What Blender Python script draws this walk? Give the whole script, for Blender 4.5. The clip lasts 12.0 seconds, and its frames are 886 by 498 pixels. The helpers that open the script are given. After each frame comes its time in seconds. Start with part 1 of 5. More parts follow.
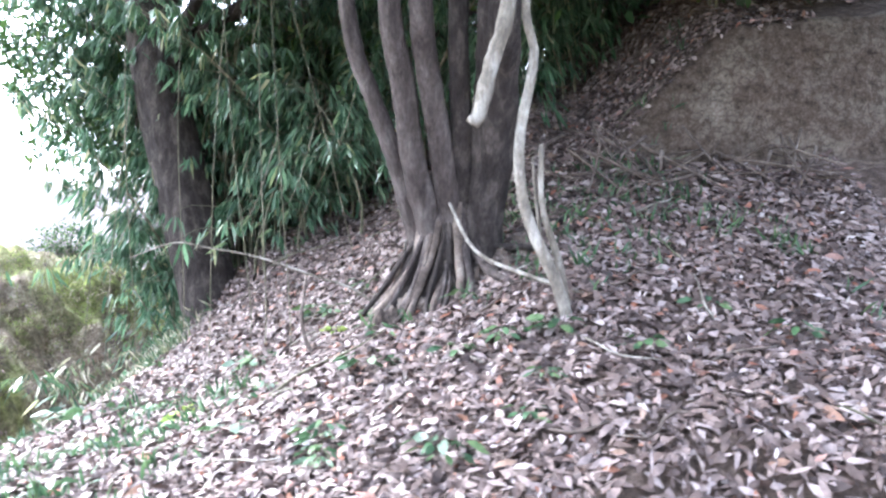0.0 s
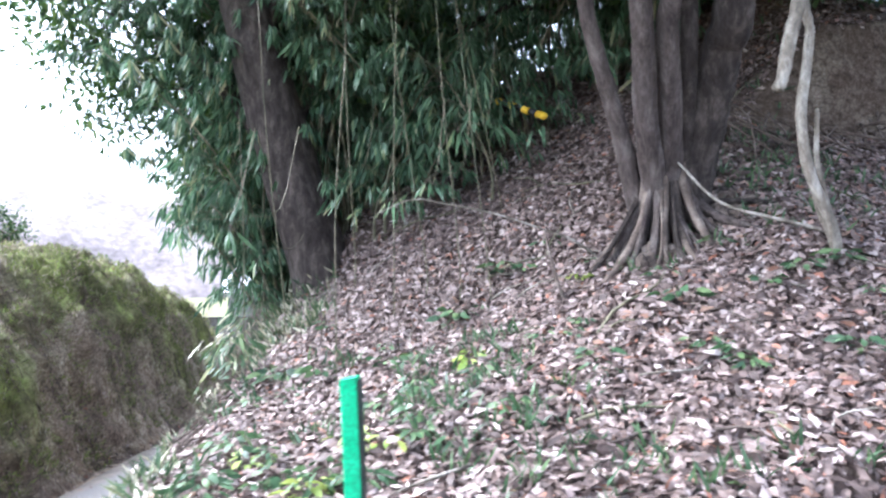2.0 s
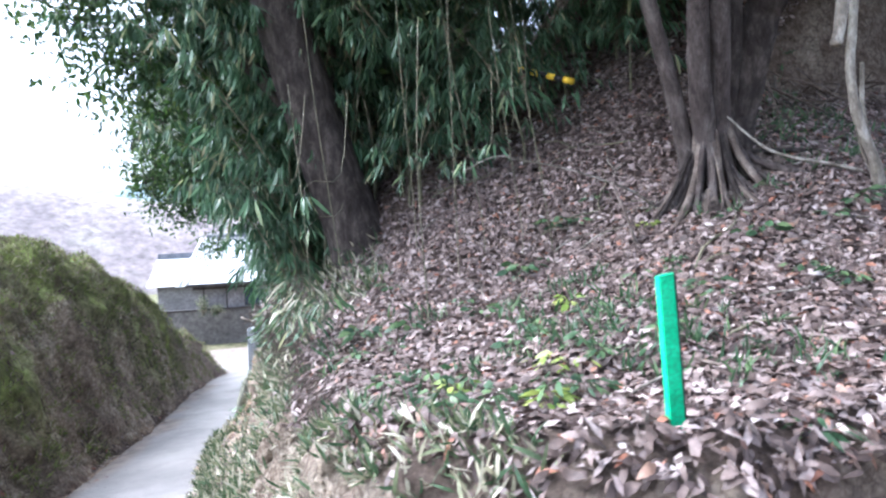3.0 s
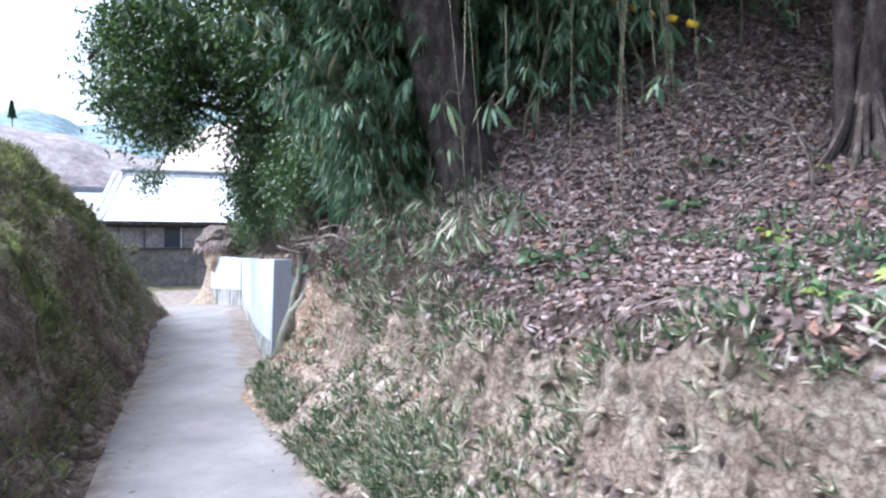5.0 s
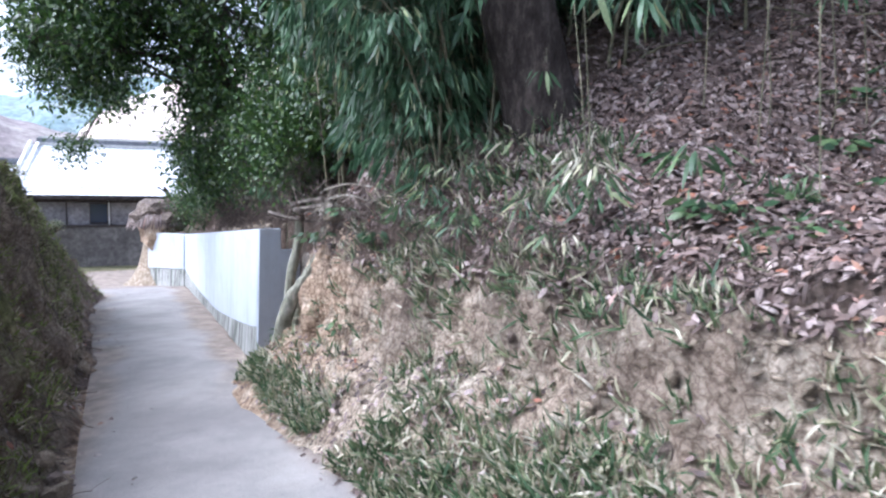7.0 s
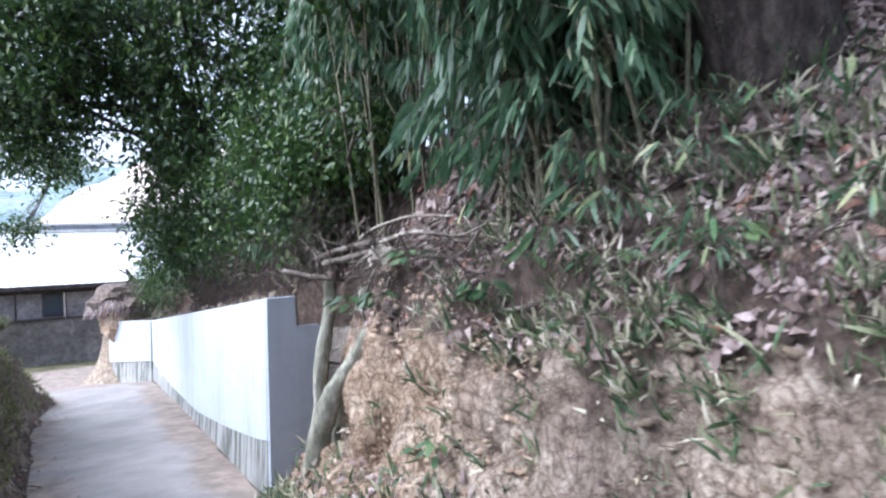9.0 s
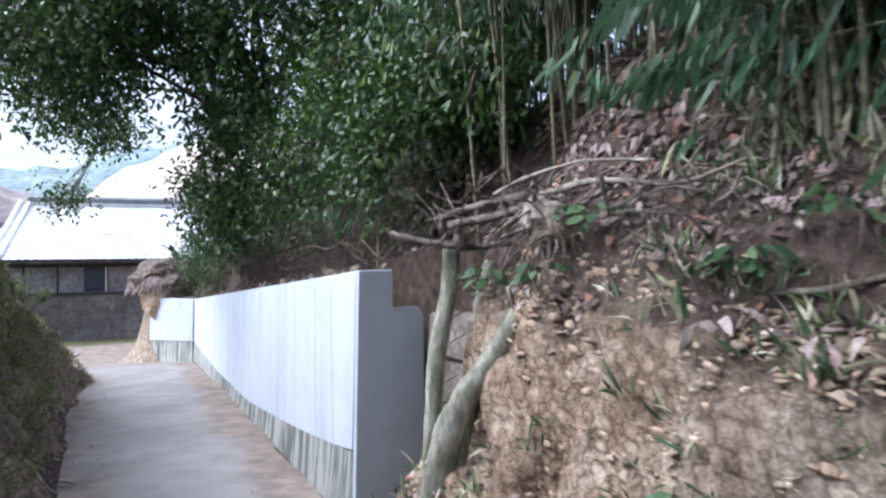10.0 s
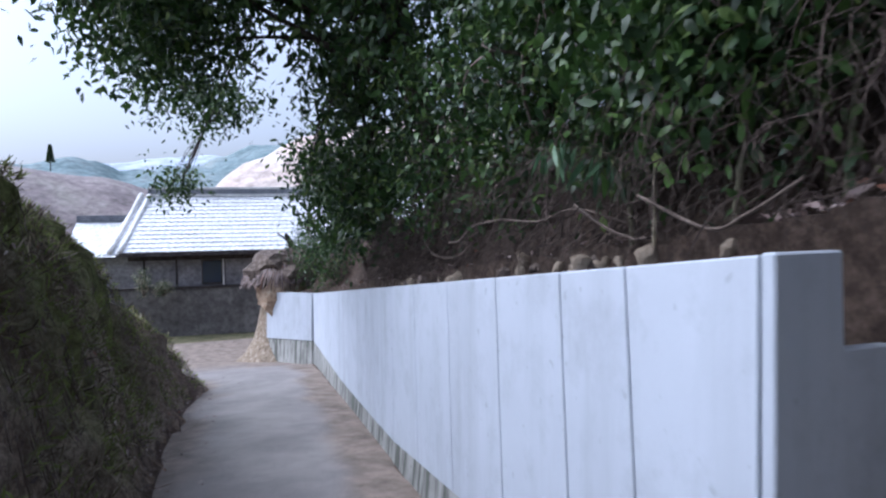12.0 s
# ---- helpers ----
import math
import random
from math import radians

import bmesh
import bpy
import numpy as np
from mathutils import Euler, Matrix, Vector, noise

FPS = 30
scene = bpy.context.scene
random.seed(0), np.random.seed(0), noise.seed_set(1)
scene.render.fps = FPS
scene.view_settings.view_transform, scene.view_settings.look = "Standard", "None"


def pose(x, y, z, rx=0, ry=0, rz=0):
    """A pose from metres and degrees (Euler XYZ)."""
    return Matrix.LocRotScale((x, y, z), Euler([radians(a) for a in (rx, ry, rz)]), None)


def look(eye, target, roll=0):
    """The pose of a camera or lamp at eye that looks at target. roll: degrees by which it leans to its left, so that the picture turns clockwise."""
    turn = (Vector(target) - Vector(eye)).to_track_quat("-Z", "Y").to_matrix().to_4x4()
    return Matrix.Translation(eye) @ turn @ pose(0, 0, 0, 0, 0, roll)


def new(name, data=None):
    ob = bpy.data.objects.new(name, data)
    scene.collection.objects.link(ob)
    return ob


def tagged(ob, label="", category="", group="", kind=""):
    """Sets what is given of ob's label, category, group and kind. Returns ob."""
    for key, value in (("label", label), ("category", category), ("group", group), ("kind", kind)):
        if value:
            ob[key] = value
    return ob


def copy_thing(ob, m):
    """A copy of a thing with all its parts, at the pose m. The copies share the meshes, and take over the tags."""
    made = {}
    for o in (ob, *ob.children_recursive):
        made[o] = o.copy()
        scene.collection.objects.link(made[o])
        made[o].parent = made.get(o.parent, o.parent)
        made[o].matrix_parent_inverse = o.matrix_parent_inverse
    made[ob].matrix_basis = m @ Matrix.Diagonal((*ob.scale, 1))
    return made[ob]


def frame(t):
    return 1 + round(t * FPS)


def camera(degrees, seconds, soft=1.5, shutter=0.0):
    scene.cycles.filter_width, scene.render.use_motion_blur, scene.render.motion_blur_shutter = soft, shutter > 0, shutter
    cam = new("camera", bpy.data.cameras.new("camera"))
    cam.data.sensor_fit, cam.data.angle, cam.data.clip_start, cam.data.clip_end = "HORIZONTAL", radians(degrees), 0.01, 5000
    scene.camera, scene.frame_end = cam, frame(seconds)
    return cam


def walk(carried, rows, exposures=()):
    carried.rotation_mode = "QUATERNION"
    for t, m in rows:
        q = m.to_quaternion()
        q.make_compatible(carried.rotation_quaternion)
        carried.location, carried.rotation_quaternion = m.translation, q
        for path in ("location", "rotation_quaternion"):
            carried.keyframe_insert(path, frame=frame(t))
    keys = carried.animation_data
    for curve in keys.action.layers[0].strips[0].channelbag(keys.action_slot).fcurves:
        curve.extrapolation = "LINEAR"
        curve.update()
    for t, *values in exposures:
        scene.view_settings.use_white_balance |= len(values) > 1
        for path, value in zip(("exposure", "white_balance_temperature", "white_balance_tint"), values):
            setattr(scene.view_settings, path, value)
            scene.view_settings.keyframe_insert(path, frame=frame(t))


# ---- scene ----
cam = camera(67.6, 12.0, soft=2.3, shutter=0.25)
PATH = [
    (0, (0.022, 0.033, 1.438), (0.021, 2.032, 1.503), 0.5),
    (0.5, (-0.566, -0.046, 1.395), (-0.439, 1.949, 1.445), -1.0),
    (1, (-1.135, -0.003, 1.329), (-0.875, 1.979, 1.379), -1.6),
    (1.5, (-1.793, -0.082, 1.264), (-1.411, 1.88, 1.324), -2.4),
    (2, (-2.485, -0.039, 1.179), (-2.039, 1.91, 1.221), -0.6),
    (2.5, (-3.101, -0.077, 1.12), (-2.583, 1.855, 1.122), 1.3),
    (2.7, (-3.32, -0.028, 1.074), (-2.748, 1.889, 1.086), -1.3),
    (4.3, (-4.904, 0.636, 0.8), (-3.886, 2.357, 0.726), 1.3),
    (4.5, (-5.074, 0.751, 0.788), (-4.059, 2.472, 0.704), 1.3),
    (5, (-5.397, 1.131, 0.728), (-4.422, 2.874, 0.603), 1.2),
    (5.5, (-5.659, 1.466, 0.666), (-4.604, 3.159, 0.52), 1.2),
    (6, (-5.716, 1.917, 0.622), (-4.612, 3.576, 0.459), 2.4),
    (6.5, (-5.762, 2.318, 0.56), (-4.611, 3.943, 0.379), 2.4),
    (7, (-5.605, 2.784, 0.497), (-4.457, 4.411, 0.308), 1.1),
    (7.2, (-5.597, 2.99, 0.462), (-4.41, 4.594, 0.323), 0.5),
    (8.8, (-5.127, 4.774, 0.304), (-3.899, 6.352, 0.308), -2.6),
    (9, (-5.111, 5.03, 0.257), (-3.881, 6.606, 0.275), -2.8),
    (9.5, (-4.997, 5.652, 0.179), (-3.787, 7.245, 0.163), -1.2),
    (10, (-4.957, 6.292, 0.117), (-3.807, 7.928, 0.119), -0.3),
    (10.5, (-4.791, 6.856, 0.09), (-3.652, 8.501, 0.101), 0.4),
    (11, (-4.681, 7.498, 0.042), (-3.539, 9.14, 0.065), 1.0),
    (11.5, (-4.545, 8.135, 0.042), (-3.618, 9.907, 0.012), 0.4),
    (12, (-4.387, 8.841, 0.039), (-3.509, 10.638, 0.012), -1.3),
]
walk(cam, [(t, look(eye, target, roll)) for t, eye, target, roll in PATH],
     [(0, 2.62, 5350, 11), (1.5, 2.2, 5350, 11), (2.5, 1.7, 5300, 11), (4.5, 1.1, 5250, 13), (7.0, 0.88, 5250, 14), (9.0, 0.97, 5250, 14), (10.5, 0.5, 5400, 13), (11.2, 0.42, 5300, 14), (12.0, -0.05, 5200, 15)])

world = bpy.data.worlds.new("world")
scene.world = world
world.use_nodes = True
wn = world.node_tree
sky = wn.nodes.new("ShaderNodeTexSky")
sky.sky_type, sky.sun_disc = "NISHITA", False
SUN_EL, SUN_AZ = 48.0, -62.0
sky.sun_elevation, sky.sun_rotation = radians(SUN_EL), radians(SUN_AZ)
sky.dust_density, sky.air_density, sky.ozone_density = 7.0, 1.0, 1.0
pale = wn.nodes.new("ShaderNodeHueSaturation")
pale.inputs["Saturation"].default_value = 0.4
wn.links.new(sky.outputs[0], pale.inputs["Color"])
wn.links.new(pale.outputs[0], wn.nodes["Background"].inputs[0])
wn.nodes["Background"].inputs[1].default_value = 0.27
sun = new("sun", bpy.data.lights.new("sun", "SUN"))
sun.data.energy, sun.data.angle, sun.data.color = 1.0, radians(20), (1.0, 0.96, 0.9)
_d = Vector((math.sin(radians(SUN_AZ)) * math.cos(radians(SUN_EL)), math.cos(radians(SUN_AZ)) * math.cos(radians(SUN_EL)), math.sin(radians(SUN_EL))))
sun.matrix_world = look(_d * 40, (0, 0, 0))

# ---- materials ----
def links(m):
    return m.node_tree.nodes, m.node_tree.links


def base_material(name, rough=0.8, spec=0.3):
    m = bpy.data.materials.new(name)
    m.use_nodes = True
    b = m.node_tree.nodes["Principled BSDF"]
    b.inputs["Roughness"].default_value = rough
    b.inputs["Specular IOR Level"].default_value = spec
    return m, b


def ramp(m, src, stops):
    n, l = links(m)
    r = n.new("ShaderNodeValToRGB")
    while len(r.color_ramp.elements) < len(stops):
        r.color_ramp.elements.new(0.5)
    for e, (p, c) in zip(r.color_ramp.elements, stops):
        e.position, e.color = p, (*c, 1)
    l.new(src, r.inputs[0])
    return r.outputs[0]


def noise_tex(m, scale, detail=4.0, rough=0.6, stretch=(1, 1, 1)):
    n, l = links(m)
    co, mp, t = n.new("ShaderNodeTexCoord"), n.new("ShaderNodeMapping"), n.new("ShaderNodeTexNoise")
    mp.inputs["Scale"].default_value = stretch
    t.inputs["Scale"].default_value, t.inputs["Detail"].default_value, t.inputs["Roughness"].default_value = scale, detail, rough
    l.new(co.outputs["Object"], mp.inputs[0])
    l.new(mp.outputs[0], t.inputs["Vector"])
    return t.outputs["Fac"]


def mix(m, fac, a, b, kind="MIX"):
    n, l = links(m)
    x = n.new("ShaderNodeMix")
    x.data_type, x.blend_type = "RGBA", kind
    for sock, v in ((x.inputs[0], fac), (x.inputs[6], a), (x.inputs[7], b)):
        if isinstance(v, bpy.types.NodeSocket):
            l.new(v, sock)
        elif isinstance(v, tuple):
            sock.default_value = (*v, 1)
        else:
            sock.default_value = v
    return x.outputs[2]


def bump(m, b, src, strength, dist):
    n, l = links(m)
    k = n.new("ShaderNodeBump")
    k.inputs["Strength"].default_value, k.inputs["Distance"].default_value = strength, dist
    l.new(src, k.inputs["Height"])
    l.new(k.outputs[0], b.inputs["Normal"])


def attr(m, name):
    n, _ = links(m)
    a = n.new("ShaderNodeAttribute")
    a.attribute_name = name
    return a.outputs["Fac"]


def mat_two(name, c1, c2, c3, scale, rough=0.85, bumpy=0.4, dist=0.02, stretch=(1, 1, 1), fine=6.0, spec=0.25):
    """Three tones by broad noise, fine grain in colour and relief."""
    m, b = base_material(name, rough, spec)
    a = noise_tex(m, scale, 5, 0.6, stretch)
    f = noise_tex(m, scale * fine, 4, 0.7, stretch)
    col = ramp(m, a, [(0.32, c1), (0.5, c2), (0.68, c3)])
    g = ramp(m, f, [(0.3, (0.55, 0.55, 0.55)), (0.7, (1.25, 1.25, 1.25))])
    m.node_tree.links.new(mix(m, 1.0, col, g, "MULTIPLY"), b.inputs["Base Color"])
    bump(m, b, f, bumpy, dist)
    return m


def mat_leaf(name, stops, rough=0.45, trans=0.3, spec=0.5):
    """Leaves: a tone per leaf, and light let through."""
    m, b = base_material(name, rough, spec)
    n, l = links(m)
    geo = n.new("ShaderNodeNewGeometry")
    col = ramp(m, geo.outputs["Random Per Island"], stops)
    f = noise_tex(m, 60, 3)
    g = ramp(m, f, [(0.3, (0.7, 0.7, 0.7)), (0.7, (1.15, 1.15, 1.15))])
    c = mix(m, 1.0, col, g, "MULTIPLY")
    l.new(c, b.inputs["Base Color"])
    if trans:
        t, x = n.new("ShaderNodeBsdfTranslucent"), n.new("ShaderNodeMixShader")
        l.new(c, t.inputs[0])
        x.inputs[0].default_value = trans
        l.new(b.outputs[0], x.inputs[1])
        l.new(t.outputs[0], x.inputs[2])
        l.new(x.outputs[0], n["Material Output"].inputs[0])
    return m


MAT = {}
MAT["litter_leaf"] = mat_leaf("litter_leaf", [(0.0, (0.045, 0.03, 0.026)), (0.35, (0.12, 0.083, 0.07)), (0.68, (0.22, 0.165, 0.148)), (0.9, (0.37, 0.3, 0.28)), (0.93, (0.25, 0.1, 0.06)), (0.96, (0.22, 0.14, 0.1)), (1.0, (0.52, 0.45, 0.42))], 0.6, 0.1, 0.3)
MAT["broad_leaf"] = mat_leaf("broad_leaf", [(0.0, (0.014, 0.034, 0.01)), (0.5, (0.034, 0.072, 0.017)), (0.85, (0.07, 0.13, 0.028)), (1.0, (0.14, 0.19, 0.05))], 0.46, 0.25, 0.4)
MAT["bamboo_leaf"] = mat_leaf("bamboo_leaf", [(0.0, (0.03, 0.07, 0.035)), (0.5, (0.08, 0.15, 0.075)), (0.85, (0.16, 0.26, 0.15)), (0.95, (0.26, 0.3, 0.14)), (1.0, (0.45, 0.42, 0.26))], 0.42, 0.4, 0.4)
MAT["grass_leaf"] = mat_leaf("grass_leaf", [(0.0, (0.04, 0.075, 0.035)), (0.35, (0.09, 0.14, 0.065)), (0.58, (0.19, 0.21, 0.11)), (0.72, (0.4, 0.37, 0.25)), (1.0, (0.58, 0.54, 0.43))], 0.55, 0.25, 0.3)
MAT["moss_leaf"] = mat_leaf("moss_leaf", [(0.0, (0.06, 0.045, 0.032)), (0.35, (0.17, 0.14, 0.09)), (0.5, (0.15, 0.19, 0.05)), (0.78, (0.24, 0.29, 0.08)), (0.9, (0.3, 0.26, 0.17)), (1.0, (0.46, 0.4, 0.32))], 0.7, 0.2, 0.2)
MAT["herb_leaf"] = mat_leaf("herb_leaf", [(0.0, (0.035, 0.07, 0.035)), (0.6, (0.065, 0.125, 0.055)), (1.0, (0.13, 0.19, 0.08))], 0.45, 0.3, 0.4)
MAT["yellow_leaf"] = mat_leaf("yellow_leaf", [(0.0, (0.2, 0.3, 0.06)), (1.0, (0.4, 0.46, 0.12))], 0.45, 0.35, 0.4)
MAT["bark"] = mat_two("bark", (0.03, 0.023, 0.02), (0.062, 0.049, 0.043), (0.14, 0.115, 0.1), 13, 0.9, 1.0, 0.04, (1, 1, 0.4))
MAT["bark_grey"] = mat_two("bark_grey", (0.08, 0.065, 0.055), (0.15, 0.125, 0.105), (0.27, 0.235, 0.2), 12, 0.9, 0.9, 0.03, (1, 1, 0.4))
MAT["bark_stem"] = mat_two("bark_stem", (0.055, 0.042, 0.038), (0.105, 0.083, 0.075), (0.19, 0.16, 0.145), 12, 0.9, 1.0, 0.03, (1, 1, 0.35))
MAT["bark_pale"] = mat_two("bark_pale", (0.1, 0.085, 0.065), (0.22, 0.19, 0.155), (0.42, 0.39, 0.34), 9, 0.85, 0.5, 0.01, (1, 1, 0.4))
MAT["mossy_wood"] = mat_two("mossy_wood", (0.1, 0.1, 0.07), (0.24, 0.235, 0.18), (0.44, 0.42, 0.37), 8, 0.9, 0.7, 0.02, (1, 1, 0.35))
MAT["culm"] = mat_two("culm", (0.06, 0.065, 0.035), (0.14, 0.13, 0.08), (0.3, 0.26, 0.18), 5, 0.5, 0.1, 0.005)
MAT["twig"] = mat_two("twig", (0.06, 0.045, 0.036), (0.13, 0.1, 0.083), (0.25, 0.21, 0.18), 9, 0.85, 0.4, 0.005)
MAT["root"] = mat_two("root", (0.06, 0.045, 0.037), (0.12, 0.092, 0.075), (0.22, 0.18, 0.15), 9, 0.9, 0.5, 0.01)
# Darker copy of root; the overhang's shade is put into its colour.
MAT["root_shaded"] = mat_two("root_shaded", (0.03, 0.022, 0.018), (0.07, 0.052, 0.042), (0.14, 0.11, 0.09), 9, 0.9, 0.5, 0.01)
MAT["stone"] = mat_two("stone", (0.1, 0.085, 0.07), (0.18, 0.155, 0.13), (0.27, 0.24, 0.2), 6, 0.9, 0.6, 0.02)
MAT["clod"] = mat_two("clod", (0.13, 0.098, 0.07), (0.25, 0.2, 0.145), (0.4, 0.34, 0.27), 12, 0.95, 0.6, 0.02)
MAT["ochre_clay"] = mat_two("ochre_clay", (0.26, 0.18, 0.12), (0.42, 0.31, 0.22), (0.58, 0.48, 0.37), 9, 0.95, 0.8, 0.03)
MAT["green_paint"] = mat_two("green_paint", (0.02, 0.3, 0.13), (0.03, 0.42, 0.19), (0.05, 0.5, 0.25), 14, 0.5, 0.2, 0.003)
MAT["near_black"] = mat_two("near_black", (0.012, 0.02, 0.018), (0.02, 0.035, 0.03), (0.03, 0.05, 0.045), 20, 0.6, 0.2, 0.003)
MAT["net"] = mat_two("net", (0.2, 0.5, 0.42), (0.28, 0.6, 0.52), (0.35, 0.66, 0.58), 20, 0.6, 0.1, 0.003)
MAT["yellow"] = mat_two("yellow", (0.65, 0.42, 0.02), (0.75, 0.5, 0.03), (0.8, 0.55, 0.05), 20, 0.5, 0.1, 0.002)
MAT["black"] = mat_two("black", (0.015, 0.015, 0.015), (0.02, 0.02, 0.02), (0.03, 0.03, 0.03), 20, 0.5, 0.1, 0.002)
MAT["roof_tile"] = mat_two("roof_tile", (0.7, 0.71, 0.73), (0.76, 0.77, 0.79), (0.8, 0.81, 0.82), 1.5, 0.35, 0.1, 0.01, spec=0.6)
MAT["ridge_tile"] = mat_two("ridge_tile", (0.14, 0.15, 0.17), (0.2, 0.21, 0.24), (0.27, 0.28, 0.3), 3, 0.5, 0.1, 0.01)
MAT["plaster"] = mat_two("plaster", (0.6, 0.6, 0.58), (0.7, 0.7, 0.68), (0.78, 0.78, 0.76), 3, 0.8, 0.1, 0.01)
MAT["siding"] = mat_two("siding", (0.17, 0.16, 0.17), (0.24, 0.23, 0.24), (0.3, 0.29, 0.3), 1.2, 0.8, 0.2, 0.01)
MAT["house_wood"] = mat_two("house_wood", (0.035, 0.03, 0.03), (0.06, 0.05, 0.05), (0.09, 0.08, 0.075), 4, 0.8, 0.2, 0.01)
MAT["block"] = mat_two("block", (0.09, 0.085, 0.08), (0.14, 0.13, 0.125), (0.21, 0.195, 0.185), 0.9, 0.9, 0.4, 0.02)
MAT["pane"], _b = base_material("pane", 0.08, 0.6)
_b.inputs["Base Color"].default_value = (0.03, 0.04, 0.07, 1)


def concrete(name, base, dirt, stain_scale, start=0.56, spread=0.3, strength=0.5):
    m, b = base_material(name, 0.8, 0.3)
    big, fine = noise_tex(m, 1.3, 5, 0.65), noise_tex(m, 45, 5, 0.7)
    run = noise_tex(m, stain_scale, 5, 0.65, (1, 1, 0.12))
    c = ramp(m, big, [(0.3, tuple(v * 0.9 for v in base)), (0.7, base)])
    c = mix(m, ramp(m, noise_tex(m, 3.2, 6, 0.7), [(0.5, (0, 0, 0)), (0.72, (0.45, 0.45, 0.45))]), c, dirt)
    c = mix(m, ramp(m, run, [(start, (0, 0, 0)), (start + spread, (strength,) * 3)]), c, dirt)
    spots = noise_tex(m, 17, 2, 0.4)
    c = mix(m, ramp(m, spots, [(0.7, (0, 0, 0)), (0.76, (0.5, 0.5, 0.5))]), c, dirt)
    m.node_tree.links.new(c, b.inputs["Base Color"])
    bump(m, b, fine, 0.25, 0.004)
    return m


MAT["concrete"] = concrete("concrete", (0.44, 0.475, 0.525), (0.27, 0.285, 0.305), 2.4, 0.48, 0.28, 0.5)
MAT["plinth"] = concrete("plinth", (0.33, 0.33, 0.31), (0.06, 0.066, 0.052), 7, 0.45, 0.13, 0.85)


def ground_material():
    m, b = base_material("ground", 0.95, 0.15)
    n1, n2, n3 = noise_tex(m, 2.2, 6, 0.65), noise_tex(m, 14, 5, 0.7), noise_tex(m, 70, 4, 0.7)
    litter = ramp(m, n2, [(0.3, (0.055, 0.04, 0.032)), (0.5, (0.12, 0.088, 0.07)), (0.7, (0.24, 0.18, 0.15))])
    clay = ramp(m, n1, [(0.3, (0.3, 0.235, 0.18)), (0.46, (0.52, 0.43, 0.34)), (0.62, (0.74, 0.66, 0.54))])
    clay = mix(m, attr(m, "ochre"), clay, ramp(m, noise_tex(m, 5, 5, 0.7), [(0.35, (0.27, 0.19, 0.13)), (0.5, (0.5, 0.38, 0.275)), (0.65, (0.68, 0.58, 0.46))]))
    clay = mix(m, 1.0, clay, ramp(m, n2, [(0.32, (0.4, 0.36, 0.33)), (0.5, (0.98, 0.96, 0.94)), (0.7, (1.3, 1.3, 1.3))]), "MULTIPLY")
    crack = m.node_tree.nodes.new("ShaderNodeTexVoronoi")
    crack.feature = "DISTANCE_TO_EDGE"
    crack.inputs["Scale"].default_value = 17
    warp = m.node_tree.nodes.new("ShaderNodeVectorMath")
    warp.operation = "MULTIPLY_ADD"
    place = m.node_tree.nodes.new("ShaderNodeNewGeometry")
    m.node_tree.links.new(noise_tex(m, 9, 5, 0.7), warp.inputs[0])
    warp.inputs[1].default_value = (0.16, 0.16, 0.16)
    m.node_tree.links.new(place.outputs["Position"], warp.inputs[2])
    m.node_tree.links.new(warp.outputs[0], crack.inputs["Vector"])
    clay = mix(m, 1.0, clay, ramp(m, crack.outputs["Distance"], [(0.0, (0.42, 0.38, 0.36)), (0.1, (0.88, 0.87, 0.86)), (0.3, (1.06, 1.06, 1.06))]), "MULTIPLY")
    soil = ramp(m, n2, [(0.3, (0.03, 0.021, 0.016)), (0.5, (0.075, 0.053, 0.04)), (0.7, (0.15, 0.112, 0.088))])
    moss = ramp(m, n1, [(0.35, (0.09, 0.09, 0.042)), (0.52, (0.19, 0.205, 0.07)), (0.68, (0.32, 0.4, 0.1))])
    moss = mix(m, 1.0, moss, ramp(m, n2, [(0.3, (0.5, 0.5, 0.5)), (0.65, (1.3, 1.3, 1.3))]), "MULTIPLY")
    far = ramp(m, n1, [(0.35, (0.1, 0.11, 0.05)), (0.65, (0.24, 0.22, 0.13))])
    c = mix(m, attr(m, "clay"), litter, clay)
    c = mix(m, attr(m, "soil"), c, soil)
    c = mix(m, attr(m, "moss"), c, moss)
    c = mix(m, attr(m, "far"), c, far)
    c = mix(m, 1.0, c, ramp(m, n3, [(0.3, (0.7, 0.7, 0.7)), (0.7, (1.2, 1.2, 1.2))]), "MULTIPLY")
    m.node_tree.links.new(c, b.inputs["Base Color"])
    bump(m, b, noise_tex(m, 24, 8, 0.75), 1.0, 0.06)
    return m


def road_material():
    m, b = base_material("road", 0.85, 0.3)
    big, mid, fine = noise_tex(m, 0.9, 5, 0.6), noise_tex(m, 4, 5, 0.65), noise_tex(m, 130, 3, 0.8)
    c = ramp(m, big, [(0.35, (0.19, 0.175, 0.168)), (0.5, (0.228, 0.212, 0.202)), (0.65, (0.27, 0.25, 0.235))])
    edge = attr(m, "edge")
    c = mix(m, edge, c, ramp(m, mid, [(0.3, (0.13, 0.1, 0.08)), (0.65, (0.26, 0.215, 0.175))]))
    c = mix(m, 1.0, c, ramp(m, mid, [(0.3, (0.88, 0.88, 0.89)), (0.6, (1.04, 1.04, 1.04))]), "MULTIPLY")
    c = mix(m, 1.0, c, ramp(m, fine, [(0.3, (0.7, 0.7, 0.7)), (0.7, (1.25, 1.25, 1.25))]), "MULTIPLY")
    m.node_tree.links.new(c, b.inputs["Base Color"])
    bump(m, b, fine, 0.5, 0.006)
    return m


